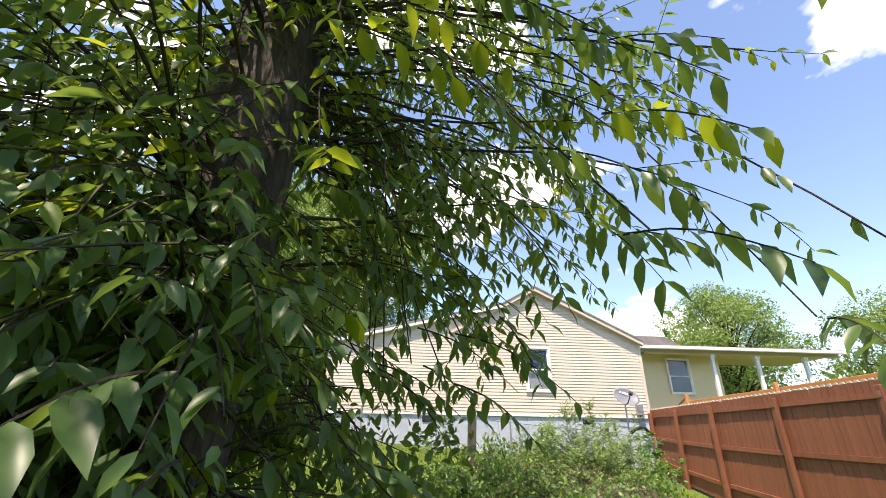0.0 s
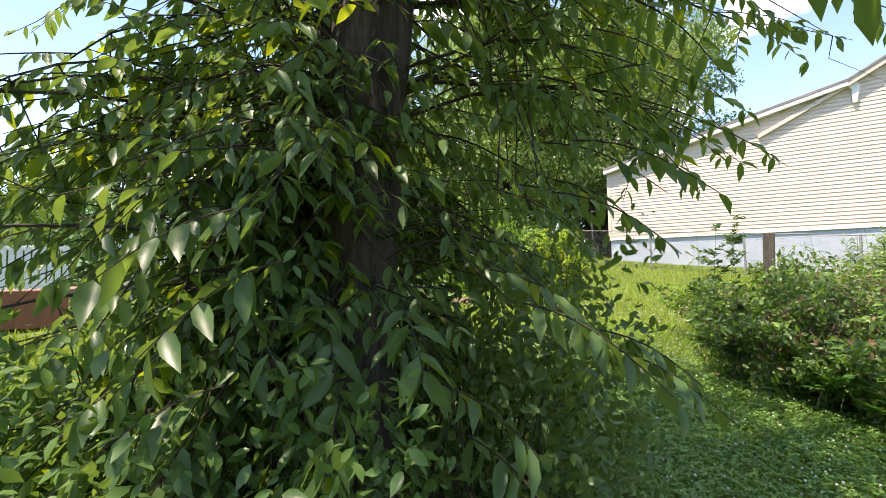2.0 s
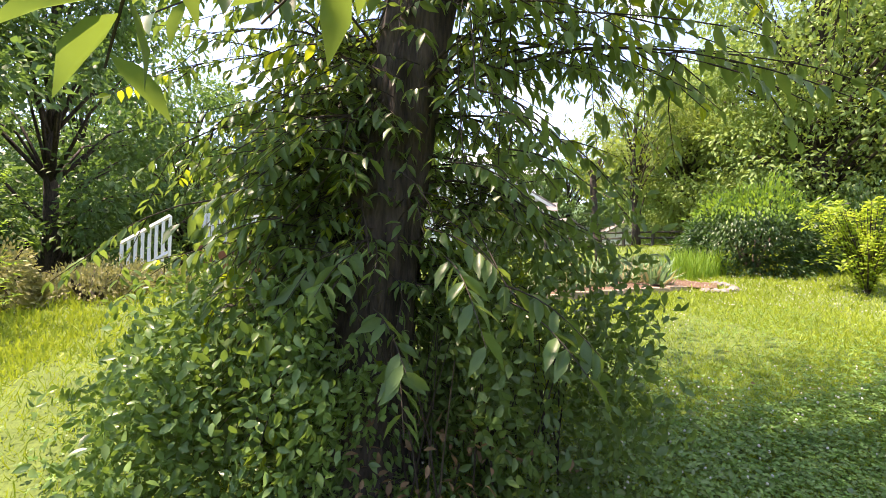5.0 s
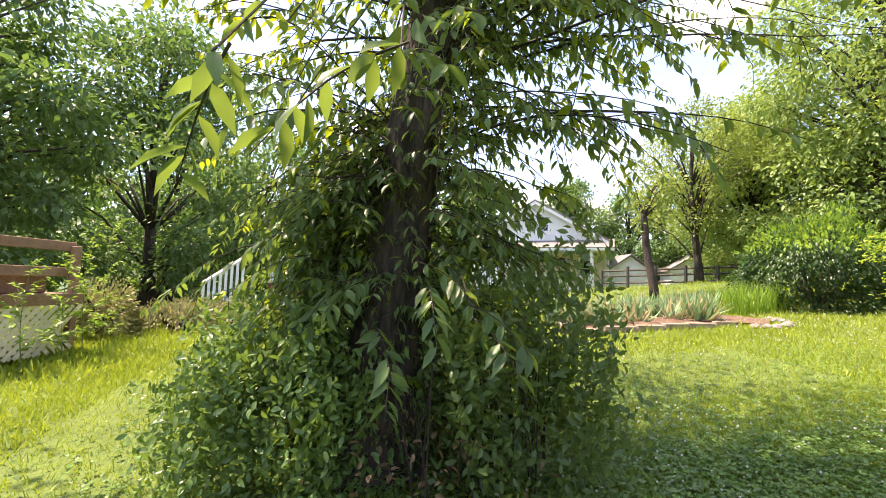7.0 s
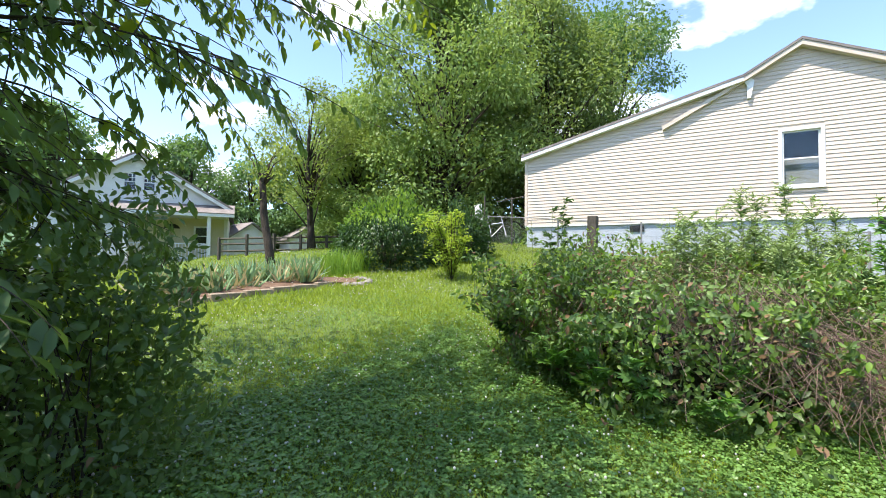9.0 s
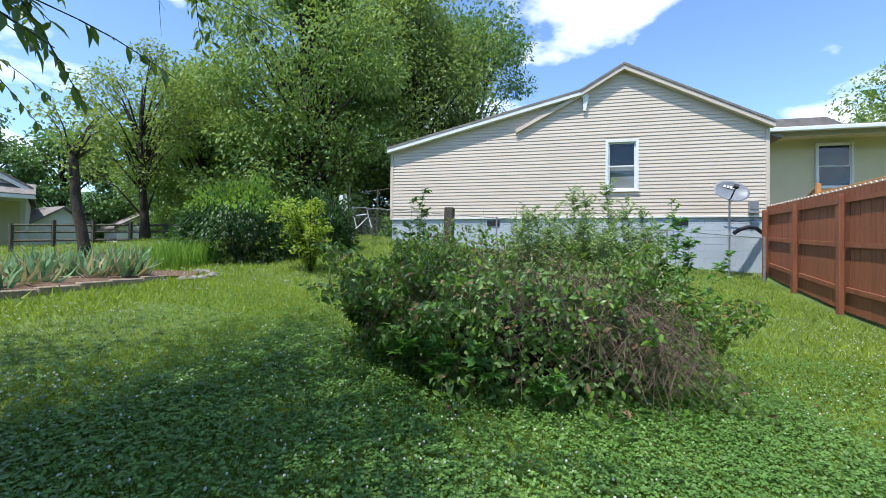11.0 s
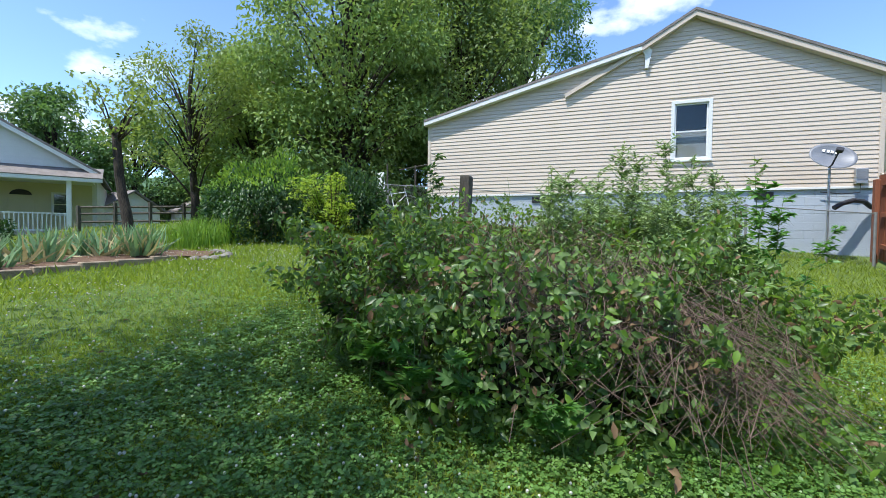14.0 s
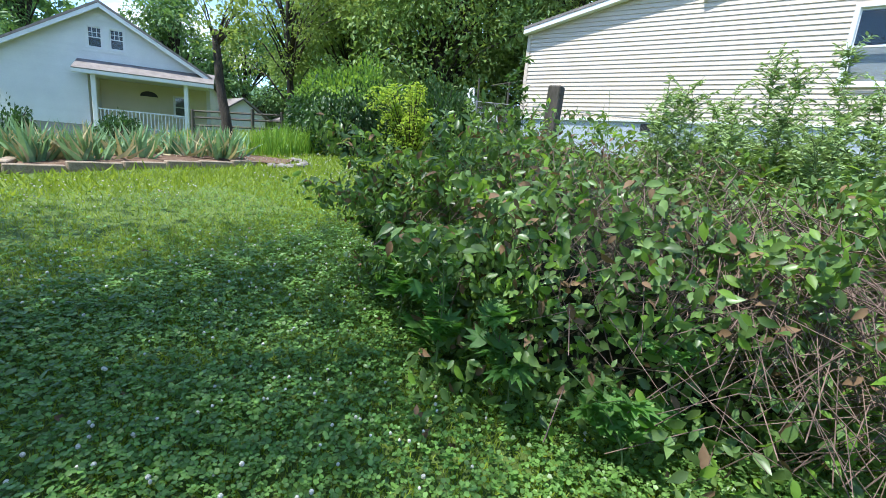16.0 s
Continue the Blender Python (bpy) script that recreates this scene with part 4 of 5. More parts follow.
# ---- iris bed ----
def build_bed():
    e = thing("flower_bed", "raised flower bed edged with weathered timbers and stones", "flower bed")
    edge = [(-9.35, -10.45), (-8.42, -10.78), (-8.38, -10.2), (-8.36, -9.6), (-8.38, -9.05), (-8.4, -8.55), (-8.34, -8.05), (-8.3, -7.6)]
    for (ax, ay), (bx, by) in zip(edge, edge[1:]):
        ln, an = math.hypot(bx - ax, by - ay), math.atan2(by - ay, bx - ax)
        mx_, my_ = (ax + bx) / 2, (ay + by) / 2
        bm = boxed(-ln / 2 + 0.006, ln / 2 - 0.006, -0.06, 0.06, -0.08, 0.1 + random.uniform(-0.012, 0.012), 0.012, Matrix.Translation((mx_, my_, GZ(mx_, my_))) @ Matrix.Rotation(an, 4, "Z"))
        part("timber", bm, M_TIMBER, e)
    for i in range(9):
        a = -0.9 + i * 0.33
        x, y = -8.3 + 0.5 * math.cos(a), -7.2 + 0.42 * math.sin(a)
        bm = bmesh.new()
        bmesh.ops.create_icosphere(bm, subdivisions=2, radius=1)
        for q in bm.verts:
            q.co *= 1 + 0.18 * noise.noise(q.co * 1.7 + Vector((i, 0, 0)))
        bm.transform(Matrix.Translation((x, y, GZ(x, y) + 0.02)) @ Matrix.Rotation(i, 4, "Z") @ Matrix.Diagonal((0.11, 0.085, 0.06, 1)))
        part("stone", bm, M_STONE, e)
    poly = edge + [(-7.95, -7.3), (-8.3, -6.85), (-9.7, -7.0), (-10.1, -8.6), (-10.1, -10.2)]
    v = [(x, y, GZ(x, y) + 0.05) for x, y in poly] + [(-9.2, -8.9, GZ(-9.2, -8.9) + 0.1)]
    n = len(poly)
    mesh_of("mulch", v, [(i, (i + 1) % n, n) for i in range(n)], M_MULCH, e, "brown bark mulch")
    rng = np.random.default_rng(21)
    for i in range(50):
        s = rng.uniform(0, 1)
        k = 2 + int(s * 5.99)
        ax, ay = edge[k]
        off = rng.uniform(0.22, 1.55)
        x, y = ax - off + rng.normal(0, 0.06), ay + rng.normal(0, 0.22)
        z = GZ(x, y) + 0.03
        t = thing("iris_clump", "clump of sword-shaped iris leaves, some dry", "iris", "irises in the bed", at=(x, y, z))
        m = rng.integers(14, 24)
        fan = rng.uniform(0, 3.14)
        w_ = rng.normal(0, 0.55, m)
        at = np.c_[np.cos(fan) * w_ * 0.12, np.sin(fan) * w_ * 0.12, np.full(m, -0.02)] + rng.normal(0, 0.02, (m, 3)) * [1, 1, 0]
        d = np.c_[np.cos(fan) * w_ * 0.7 + rng.normal(0, 0.12, m), np.sin(fan) * w_ * 0.7 + rng.normal(0, 0.12, m), np.ones(m)]
        dry = rng.random(m) < 0.3
        for nm, kk, mm in (("green_leaves", ~dry, M_IRIS), ("dry_leaves", dry, M_STRAW)):
            if kk.any():
                leaves(nm, at[kk], d[kk] * ([1, 1, 1] if nm[0] == "g" else [1.6, 1.6, 0.7]), rng.uniform(0.36, 0.62, kk.sum()), mm, t, BLADE_V, BLADE_F, 1.0, 0.8)
    p = rng.uniform((-9.9, -6.8), (-8.9, -5.7), (700, 2))
    p = np.c_[p, G(p[:, 0], p[:, 1])]
    tg = thing("tall_grass_clump", "tuft of tall lemon-green grass behind the bed", "grass")
    leaves("foliage", p, np.c_[rng.normal(0, 0.2, (700, 2)), np.ones(700)], rng.uniform(0.35, 0.7, 700), M_LIME, tg, BLADE_V, BLADE_F, 0.35, 0.8)


build_bed()


# ---- white house ----
def build_white_house():
    h = thing("white_house", "white clapboard bungalow with a gable, porch and grey roof", "house")
    P, right = Vector((-28.4, -2.3, 5.75)), Vector((0.56, 0.83, 0)).normalized()
    base = Matrix(((right.x, -right.y, 0, P.x), (right.y, right.x, 0, P.y), (0, 0, 1, 0), (0, 0, 0, 1)))
    h.matrix_world = base
    zt, slope, hw, zb = 5.9, 0.6, 4.75, 0.2
    ze = zt - slope * hw
    px0, px1 = -0.75, 4.2

    def edge_x(z):
        return min(hw - 0.3, (zt - z) / slope - 0.05)

    v, f = [], []
    z = zb
    wins = [(-0.62, -0.08), (0.28, 0.82)]
    while z < zt - 0.15:
        z1 = z + 0.14
        a0, a1 = edge_x(z), max(edge_x(z1), 0.02)
        cuts = [(-a0, a0, -a1, a1)]
        if z < 2.75:
            cuts = [(-a0, px0, -a1, px0)]
        elif z1 > 3.85 and z < 4.95:
            cuts = [(-a0, -0.72, -a1, -0.72), (0.92, a0, 0.92, a1)] if a1 > 0.95 else [(-a0, -0.72, -a1, -0.72)]
        for c in cuts:
            if c[1] > c[0] and c[3] >= c[2]:
                lap(v, f, *c, z, z1, 0, 0.016)
        z += 0.14
    mesh_of("siding", v, f, M_WSIDING, h, "white lapped clapboard")
    part("wall", prism([(-hw + 0.3, zb), (px0, zb), (px0, 2.75), (edge_x(2.75), 2.75), (edge_x(2.75) + 0.01, ze), (0.95, zt - slope * 0.95 - 0.1), (0.95, 3.85), (-0.75, 3.85), (-0.75, zt - slope * 0.75 - 0.1), (-hw + 0.3, ze + 0.1)], 0, 0.2), M_WSIDING, h)
    part("wall", prism([(-0.75, 4.95), (0.95, 4.95), (0.95, zt - slope * 0.95 - 0.1), (0.05, zt - 0.1), (-0.75, zt - slope * 0.75 - 0.1)], 0.0, 0.2), M_WSIDING, h)
    part("wall", boxed(-hw + 0.3, -hw + 0.5, 0.2, 11, zb, ze), M_WSIDING, h)
    part("wall", boxed(hw - 0.5, hw - 0.3, 1.9, 11, zb, ze), M_WSIDING, h)
    part("wall", boxed(-hw + 0.5, hw - 0.5, 10.8, 11, zb, ze), M_WSIDING, h)
    part("foundation", boxed(-hw + 0.32, hw - 0.32, 0.03, 10.9, -1.6, zb, 0.01), M_GREYBLOCK, h, "grey painted foundation")
    part("window_surround", boxed(-0.8, 1.0, -0.035, -0.018, 3.72, 3.86, 0.005), M_WHITE, h)
    for a, b in wins:
        sash_window(h, a - 0.1, b + 0.1, 3.86, 4.95, 0.02, False, 0.09, muntins=True)
    part("window_mullion", boxed(0.02, 0.18, -0.02, 0.1, 3.86, 4.95, 0.005), M_WHITE, h)
    for s in (-1, 1):
        poly = [(0, zt), (s * hw, ze), (s * hw, ze + 0.12), (0, zt + 0.13)]
        part("roof", prism(poly, -0.45, 11.3), M_SHINGLE, h, "grey shingle roof slope")
        part("rake_board", prism([(0, zt - 0.2), (s * hw, ze - 0.2), (s * hw, ze - 0.003), (0, zt - 0.003)], -0.44, -0.36), M_WHITE, h, "white rake board")
    part("gable_vent", prism([(-0.3, 5.2), (0.4, 5.2), (0.05, 5.42)], -0.03, -0.017), M_WHITE, h)
    # porch cut into the right half
    part("porch_wall", boxed(px0, hw - 0.5, 1.9, 2.05, zb, 2.9), M_YSIDING, h, "yellowed porch wall in shade")
    part("porch_wall", boxed(px0 - 0.15, px0, 0.2, 1.9, zb, 2.75), M_WSIDING, h)
    part("porch_floor", boxed(px0, hw - 0.35, 0.0, 1.9, zb - 0.15, zb, 0.01), M_GREYBLOCK, h)
    part("porch_ceiling", boxed(px0, hw - 0.35, 0.0, 1.9, 2.65, 2.74), M_WHITE, h)
    part("porch_roof", prism([(px0 - 0.35, 0), (hw + 0.1, 0), (hw + 0.1, 0.09), (px0 - 0.35, 0.09)], 0, 1.25, Matrix.Translation((0, -0.95, 2.72)) @ Matrix.Rotation(radians(28), 4, "X")), M_SHINGLE, h, "brown-grey shingled porch roof")
    part("porch_fascia", boxed(px0 - 0.35, hw + 0.1, -0.97, -0.9, 2.58, 2.76, 0.01), M_WHITE, h)
    for x in (px0 + 0.4, 3.55):
        part("porch_column", boxed(x - 0.1, x + 0.1, -0.75, -0.55, -0.9, 2.66, 0.02), M_WHITE, h, "white square porch column")
    rb = new("porch_railing")
    rb.parent = h
    part("rail", boxed(px0 + 0.5, 3.45, -0.68, -0.62, 1.0, 1.06), M_WHITE, rb)
    part("rail", boxed(px0 + 0.5, 3.45, -0.68, -0.62, 0.2, 0.26), M_WHITE, rb)
    x = px0 + 0.6
    while x < 3.4:
        part("baluster", boxed(x - 0.02, x + 0.02, -0.67, -0.63, 0.26, 1.0), M_WHITE, rb)
        x += 0.16
    part("porch_slab", boxed(px0, hw - 0.35, -0.8, 0.0, zb - 0.5, zb - 0.02, 0.01), M_GREYBLOCK, h)
    part("door", boxed(1.0, 1.9, 1.86, 1.9, zb, 2.15, 0.01), M_YSIDING, h, "pale panelled door with a dark fanlight")
    fan = prism([(1.05 + 0.0, 2.0)] + [(1.45 + 0.42 * math.cos(a), 2.0 + 0.28 * math.sin(a)) for a in np.linspace(0, math.pi, 9)], 1.83, 1.855)
    part("fanlight", fan, M_DARKROOM, h, "dark half-round fanlight")
    sash_window(h, 2.6, 3.4, 1.0, 2.2, 1.85, False, 0.06, deep=0.034)


build_white_house()
for x, y, r in ((-20.3, -11.9, 0.75), (-21.3, -9.7, 0.7), (-20.8, -7.9, 0.75), (-20.5, -5.0, 0.6), (-19.4, -13.6, 0.8)):
    tagged(blob_bush("porch_bush", "clipped dark green bush in front of the white house", (x, y), (r, r, r * 1.9), 1500, 0.12, M_HEDGE, int(-x * 10)), group="bushes before the white house")


def build_sheds():
    for (x, y, an, w_, d_, hh, m_, lb) in ((-34, 8.0, 20, 3.4, 3, 1.7, M_WSIDING, "small white shed with a grey roof"), (-31.5, 12.5, 5, 3.8, 3.2, 1.8, M_WSIDING, "small white garage with a grey roof")):
        z = GZ(x, y)
        s = thing("shed", lb, "shed", at=(x, y, z))
        s.rotation_euler = (0, 0, radians(an))
        part("wall", prism([(-w_ / 2, -0.5), (w_ / 2, -0.5), (w_ / 2, hh), (0, hh + 1.2), (-w_ / 2, hh)], -d_ / 2, d_ / 2, Matrix.Rotation(radians(60), 4, "Z")), m_, s)
        for k in (-1, 1):
            part("roof", prism([(0, hh + 1.22), (k * (w_ / 2 + 0.3), hh - 0.12), (k * (w_ / 2 + 0.3), hh), (0, hh + 1.34)], -d_ / 2 - 0.3, d_ / 2 + 0.3, Matrix.Rotation(radians(60), 4, "Z")), M_SHINGLE, s)
    # dark timber ramp rail beside the white house
    r = thing("ramp_railing", "dark brown timber ramp railing beside the white house", "railing")
    a, b = Vector((-22.5, -1.2, 0)), Vector((-17.5, 3.0, 0))
    for i in range(6):
        p = a.lerp(b, i / 5)
        g = GZ(p.x, p.y)
        part("post", boxed(p.x - 0.06, p.x + 0.06, p.y - 0.06, p.y + 0.06, g - 0.1, g + 1.15 - 0.06 * i, 0.01), M_POST, r)
    for zz in (0.45, 0.8, 1.08):
        v, f = tube([(a.x, a.y, GZ(a.x, a.y) + zz), (b.x, b.y, GZ(b.x, b.y) + zz - 0.25)], [0.05, 0.05], 4)
        mesh_of("rail", v, f, M_POST, r)


build_sheds()


# ---- deck, lattice and white railing beyond the cherry tree ----
def build_deck():
    d = thing("garden_deck", "low brown timber deck with cream lattice skirting", "deck")
    x1, y1 = -8.45, -17.8
    g = GZ(x1, y1)
    m = Matrix.Translation((x1, y1, g)) @ Matrix.Rotation(radians(74), 4, "Z")
    for i in range(14):
        part("plank", boxed(-0.02 - 0.145 * (i + 1), -0.145 * i - 0.026, -4.2, 0.02, 0.7, 0.735, 0.004, m), M_DECK, d)
    part("fascia", boxed(0.0, 0.035, -4.2, 0.03, 0.6, 0.74, 0.006, m), M_DECK, d)
    skirt = new("lattice")
    skirt.parent = d
    skirt["label"] = "cream diagonal lattice skirting"
    src = None
    for sg in (-1, 1):
        y = -4.75
        while y < 0.6:
            ya, yb = y, y + 0.6 * sg
            if min(ya, yb) > -4.2 and max(ya, yb) < 0.04:
                if src is None:
                    src = ob = part("slat", boxed(-0.004, 0.004, -0.024, 0.024, -0.41, 0.41), M_LATTICE, skirt)
                else:
                    ob = src.copy()
                    scene.collection.objects.link(ob)
                ob.matrix_local = m @ Matrix.Translation((0.006 * sg + 0.012, (ya + yb) / 2, 0.3)) @ Matrix.Rotation(radians(-45 * sg), 4, "X")
            y += 0.11
    for y in (-4.1, -2.1, -0.05):
        part("post", boxed(-0.09, -0.005, y - 0.045, y + 0.045, -0.1, 1.35, 0.008, m), M_DECK, d)
    for z in (0.95, 1.28):
        part("rail", boxed(-0.13, -0.092, -4.2, 0.0, z, z + 0.12, 0.006, m), M_DECK, d)
    part("bench_box", boxed(-0.82, -0.2, -1.9, -0.25, 0.737, 1.02, 0.02, m), M_RUST, d, "rust-brown timber box on the deck")
    w_ = thing("stair_railing", "white painted wooden stair railing in the garden", "railing")
    a, b = Vector((-14.2, -18.0, GZ(-14.2, -18.0))), Vector((-13.9, -17.0, GZ(-13.9, -17.0)))
    for i in range(8):
        p = a.lerp(b, i / 7)
        z0 = p.z + 0.09 * i
        part("baluster", boxed(p.x - 0.03, p.x + 0.03, p.y - 0.03, p.y + 0.03, z0, z0 + 0.95, 0.005), M_WHITE, w_)
    for zz in (0.12, 0.95):
        v, f = tube([a + Vector((0, 0, zz)), b + Vector((0, 0, zz + 0.63))], [0.05, 0.05], 4)
        mesh_of("rail", v, f, M_WHITE, w_)
    # white picket railing of the raised porch behind the tree
    k = thing("porch_fence", "white slatted porch railing over red-brown boards", "railing")
    a, b = Vector((-17.6, -17.0, 0)), Vector((-15.6, -12.0, 0))
    g = GZ(-16, -15) + 0.35
    n = 44
    an = math.atan2(b.y - a.y, b.x - a.x)
    ln = (b - a).length
    mm = Matrix.Translation((a.x, a.y, g)) @ Matrix.Rotation(an, 4, "Z")
    for i in range(n):
        x = ln * (i + 0.5) / n
        part("slat", boxed(x - 0.045, x + 0.045, -0.012, 0.012, 0.62, 1.55, 0.003, mm), M_WHITE, k)
    part("rail", boxed(0, ln, 0.013, 0.06, 1.45, 1.53, 0.005, mm), M_WHITE, k)
    part("rail", boxed(0, ln, 0.013, 0.06, 0.66, 0.74, 0.005, mm), M_WHITE, k)
    part("skirt", boxed(0, ln, 0.0, 0.1, -0.2, 0.58, 0.01, mm), M_FENCE, k, "red-brown skirting boards")
    part("porch_floor", boxed(0, ln, 0.1, 4, 0.5, 0.6, 0.01, mm), M_DECK, k)


build_deck()
M_DRYWEED = leaf_mat("yellowing weed leaves", (0.19, 0.2, 0.07), (0.32, 0.3, 0.12), (0.3, 0.3, 0.1), 0.4, 0.55, 0.3)
for x, y, r, h in ((-10.2, -17.2, 0.9, 0.55), (-11.6, -16.6, 1.0, 0.5), (-12.8, -17.6, 0.9, 0.6), (-9.3, -17.9, 0.5, 0.9)):
    tagged(blob_bush("weed_patch", "rough yellowing weeds beside the deck", (x, y), (r, r * 0.8, h), 2600, 0.075, M_DRYWEED, int(-x * 10)), group="weeds beside the deck")
for x, y, h in ((-8.2, -17.6, 1.5), (-7.9, -17.65, 1.3), (-8.6, -17.55, 1.7), (-7.4, -17.75, 1.2)):
    stem_plant("tall_weed", x, y, h, 260, 0.085, M_LIME, "tall yellow-green weed climbing the deck's lattice", start=0.1, group="weeds beside the deck", bush=0.34)


# ---- trees ----
def far_tree(name, label, x, y, h, r, n, size, m, seed, trunk_r=0.22, low=0.25, lean=(0, 0), clumps=34, group="", z0=None):
    """A broadleaf tree: tapered trunk, limbs, and sprays of leaves gathered in clumps with gaps between."""
    z = GZ(x, y) if z0 is None else z0
    t = thing(name, label, "tree", group, at=(x, y, z))
    rng = np.random.default_rng(seed)
    top = Vector((lean[0], lean[1], h * 0.8))
    pts = [Vector((top.x * s * s + 0.12 * math.sin(3 * s + seed), top.y * s * s + 0.1 * math.cos(4 * s), h * 0.8 * s - 0.1)) for s in np.linspace(0, 1, 7)]
    v, f = tube(pts, [trunk_r * (1.25 - 1.1 * s) if i else trunk_r * 1.5 for i, s in enumerate(np.linspace(0, 1, 7))], 9)
    cs, rs = [], []
    for i in range(clumps):
        s = rng.uniform(low, 1)
        prof = math.sin(math.pi * min(0.98, max(0.05, (s - low) / (1 - low) * 0.8 + 0.18))) ** 0.7
        a, rad = rng.uniform(0, 6.283), r * prof * rng.uniform(0.35, 1.0)
        c = Vector((top.x * s * s + rad * math.cos(a), top.y * s * s + rad * math.sin(a), h * (0.06 + 0.9 * s)))
        cs.append(c)
        rs.append(r * rng.uniform(0.2, 0.36))
        k = pts[min(6, int(6 * max(0.15, s * 0.85)))]
        tube([k, k.lerp(c, 0.5) + Vector((0, 0, 0.12 * r)), c], [trunk_r * 0.32, trunk_r * 0.2, trunk_r * 0.06], 5, v, f)
    mesh_of("trunk", v, f, M_BARK, t, "dark bark trunk and limbs", True)
    per = n // clumps
    at, d = [], []
    for c, q in zip(cs, rs):
        u = rng.normal(size=(per, 3))
        u /= np.linalg.norm(u, axis=1, keepdims=True)
        at.append(np.array(c) + u * (q * rng.random((per, 1)) ** 0.45) * [1.15, 1.15, 0.75])
        d.append(u * 0.6 + rng.normal(0, 0.5, (per, 3)) + [0, 0, -0.35])
    leaves("crown", np.concatenate(at), np.concatenate(d), size * rng.uniform(0.6, 1.3, per * clumps), m, t, SPRAY_V, SPRAY_F, 0.8, 0.6)
    return t


far_tree("walnut_tree", "tall walnut tree with drooping yellow-green sprays", -13.0, 4.5, 13.5, 5.0, 52800, 0.211, M_TREE1, 31, 0.25, 0.06, clumps=95)
far_tree("walnut_tree", "tall dark green tree behind the cream house", -9.2, 9.5, 15, 5.2, 52800, 0.223, M_TREE1, 32, 0.28, 0.05, clumps=95)
far_tree("walnut_tree", "big dark green tree beside the cream house", -6.6, 14.5, 16.5, 5.4, 44000, 0.236, M_TREE2, 33, 0.3, 0.05, clumps=85)
far_tree("walnut_tree", "dark tree deep in the yard", -15, 12, 13, 5.4, 33000, 0.236, M_TREE2, 38, 0.25, 0.03, clumps=75)
far_tree("pale_tree", "thin pale tree with a leaning trunk behind the bed", -18.5, 1.0, 8.5, 3.0, 9900, 0.149, M_TREE3, 34, 0.16, 0.3, clumps=34)
far_tree("walnut_tree", "green tree far behind the hedge", -22, 9, 10, 4.6, 26400, 0.223, M_TREE2, 35, 0.22, 0.03, clumps=60)
far_tree("walnut_tree", "broad green tree past the white house corner", -19.5, 5.5, 9.5, 4.2, 30800, 0.211, M_TREE1, 39, 0.22, 0.03, clumps=60)
far_tree("maple_tree", "bright green maple beyond the porch", 17, 12, 11.5, 4.6, 35200, 0.211, M_TREE1, 36, 0.25, 0.04, clumps=70)
far_tree("maple_tree", "bright green maple beyond the porch", 25, 8, 10, 5.0, 30800, 0.223, M_TREE1, 37, 0.25, 0.04, clumps=60)
for i, (x, y, h_, r_) in enumerate(((-15, -25, 11, 4.2), (-21, -22, 12, 4.5), (-27, -19, 10, 4.2), (-12, -31, 12, 5), (-20, -30, 13, 5), (-32, -25, 13, 5), (-6, -33, 12, 5))):
    far_tree("garden_tree", "dense dark green tree at the end of the garden", x, y, h_, r_, 16000, 0.27, M_TREE2, 50 + i, 0.22, 0.03, clumps=55, group="trees beyond the deck")

for x, y, h_, r_ in ((-46, -10, 10.5, 4.5), (-44, -1, 12, 4.8), (-40, 7, 10.5, 4.4), (-48, -20, 11, 5), (-34, 15, 10, 4.4), (-37, 11, 9.5, 4), (-29, 15, 10.5, 4.4)):
    far_tree("yard_tree", "broad green tree behind the white house", x, y, h_, r_, 11000, 0.34, M_TREE2, int(60 - x), 0.25, 0.05, clumps=55, group="trees behind the white house")


def build_snag():
    x, y = -14.9, -4.3
    z = GZ(x, y)
    t = thing("leaning_tree", "leaning thin dark trunk with a tuft of leaves", "tree", at=(x, y, z))
    pts = [(0.35 * (1 - s) ** 1.2 + 0.04 * math.sin(9 * s), -0.5 * s * 0.4, 3.3 * s - 0.05) for s in np.linspace(0, 1, 8)]
    v, f = tube(pts, [0.17, 0.15, 0.14, 0.13, 0.125, 0.12, 0.11, 0.08], 9)
    rng = np.random.default_rng(77)
    at, d = [], []
    for i in range(14):
        a = rng.uniform(0, 6.28)
        e = Vector((math.cos(a) * rng.uniform(0.4, 1.1), math.sin(a) * rng.uniform(0.4, 1.1), rng.uniform(2.8, 4.4)))
        tube([pts[6], Vector(pts[7]).lerp(e, 0.5), e], [0.03, 0.02, 0.006], 5, v, f)
        for k in range(70):
            at.append(np.array(e) * [1, 1, 1] + rng.normal(0, 0.22, 3))
            d.append(rng.normal(0, 1, 3) + [0, 0, -0.3])
    mesh_of("trunk", v, f, M_BARK, t, smooth=True)
    leaves("crown", at, d, rng.uniform(0.1, 0.2, len(at)), M_TREE3, t, SPRAY_V, SPRAY_F)


build_snag()


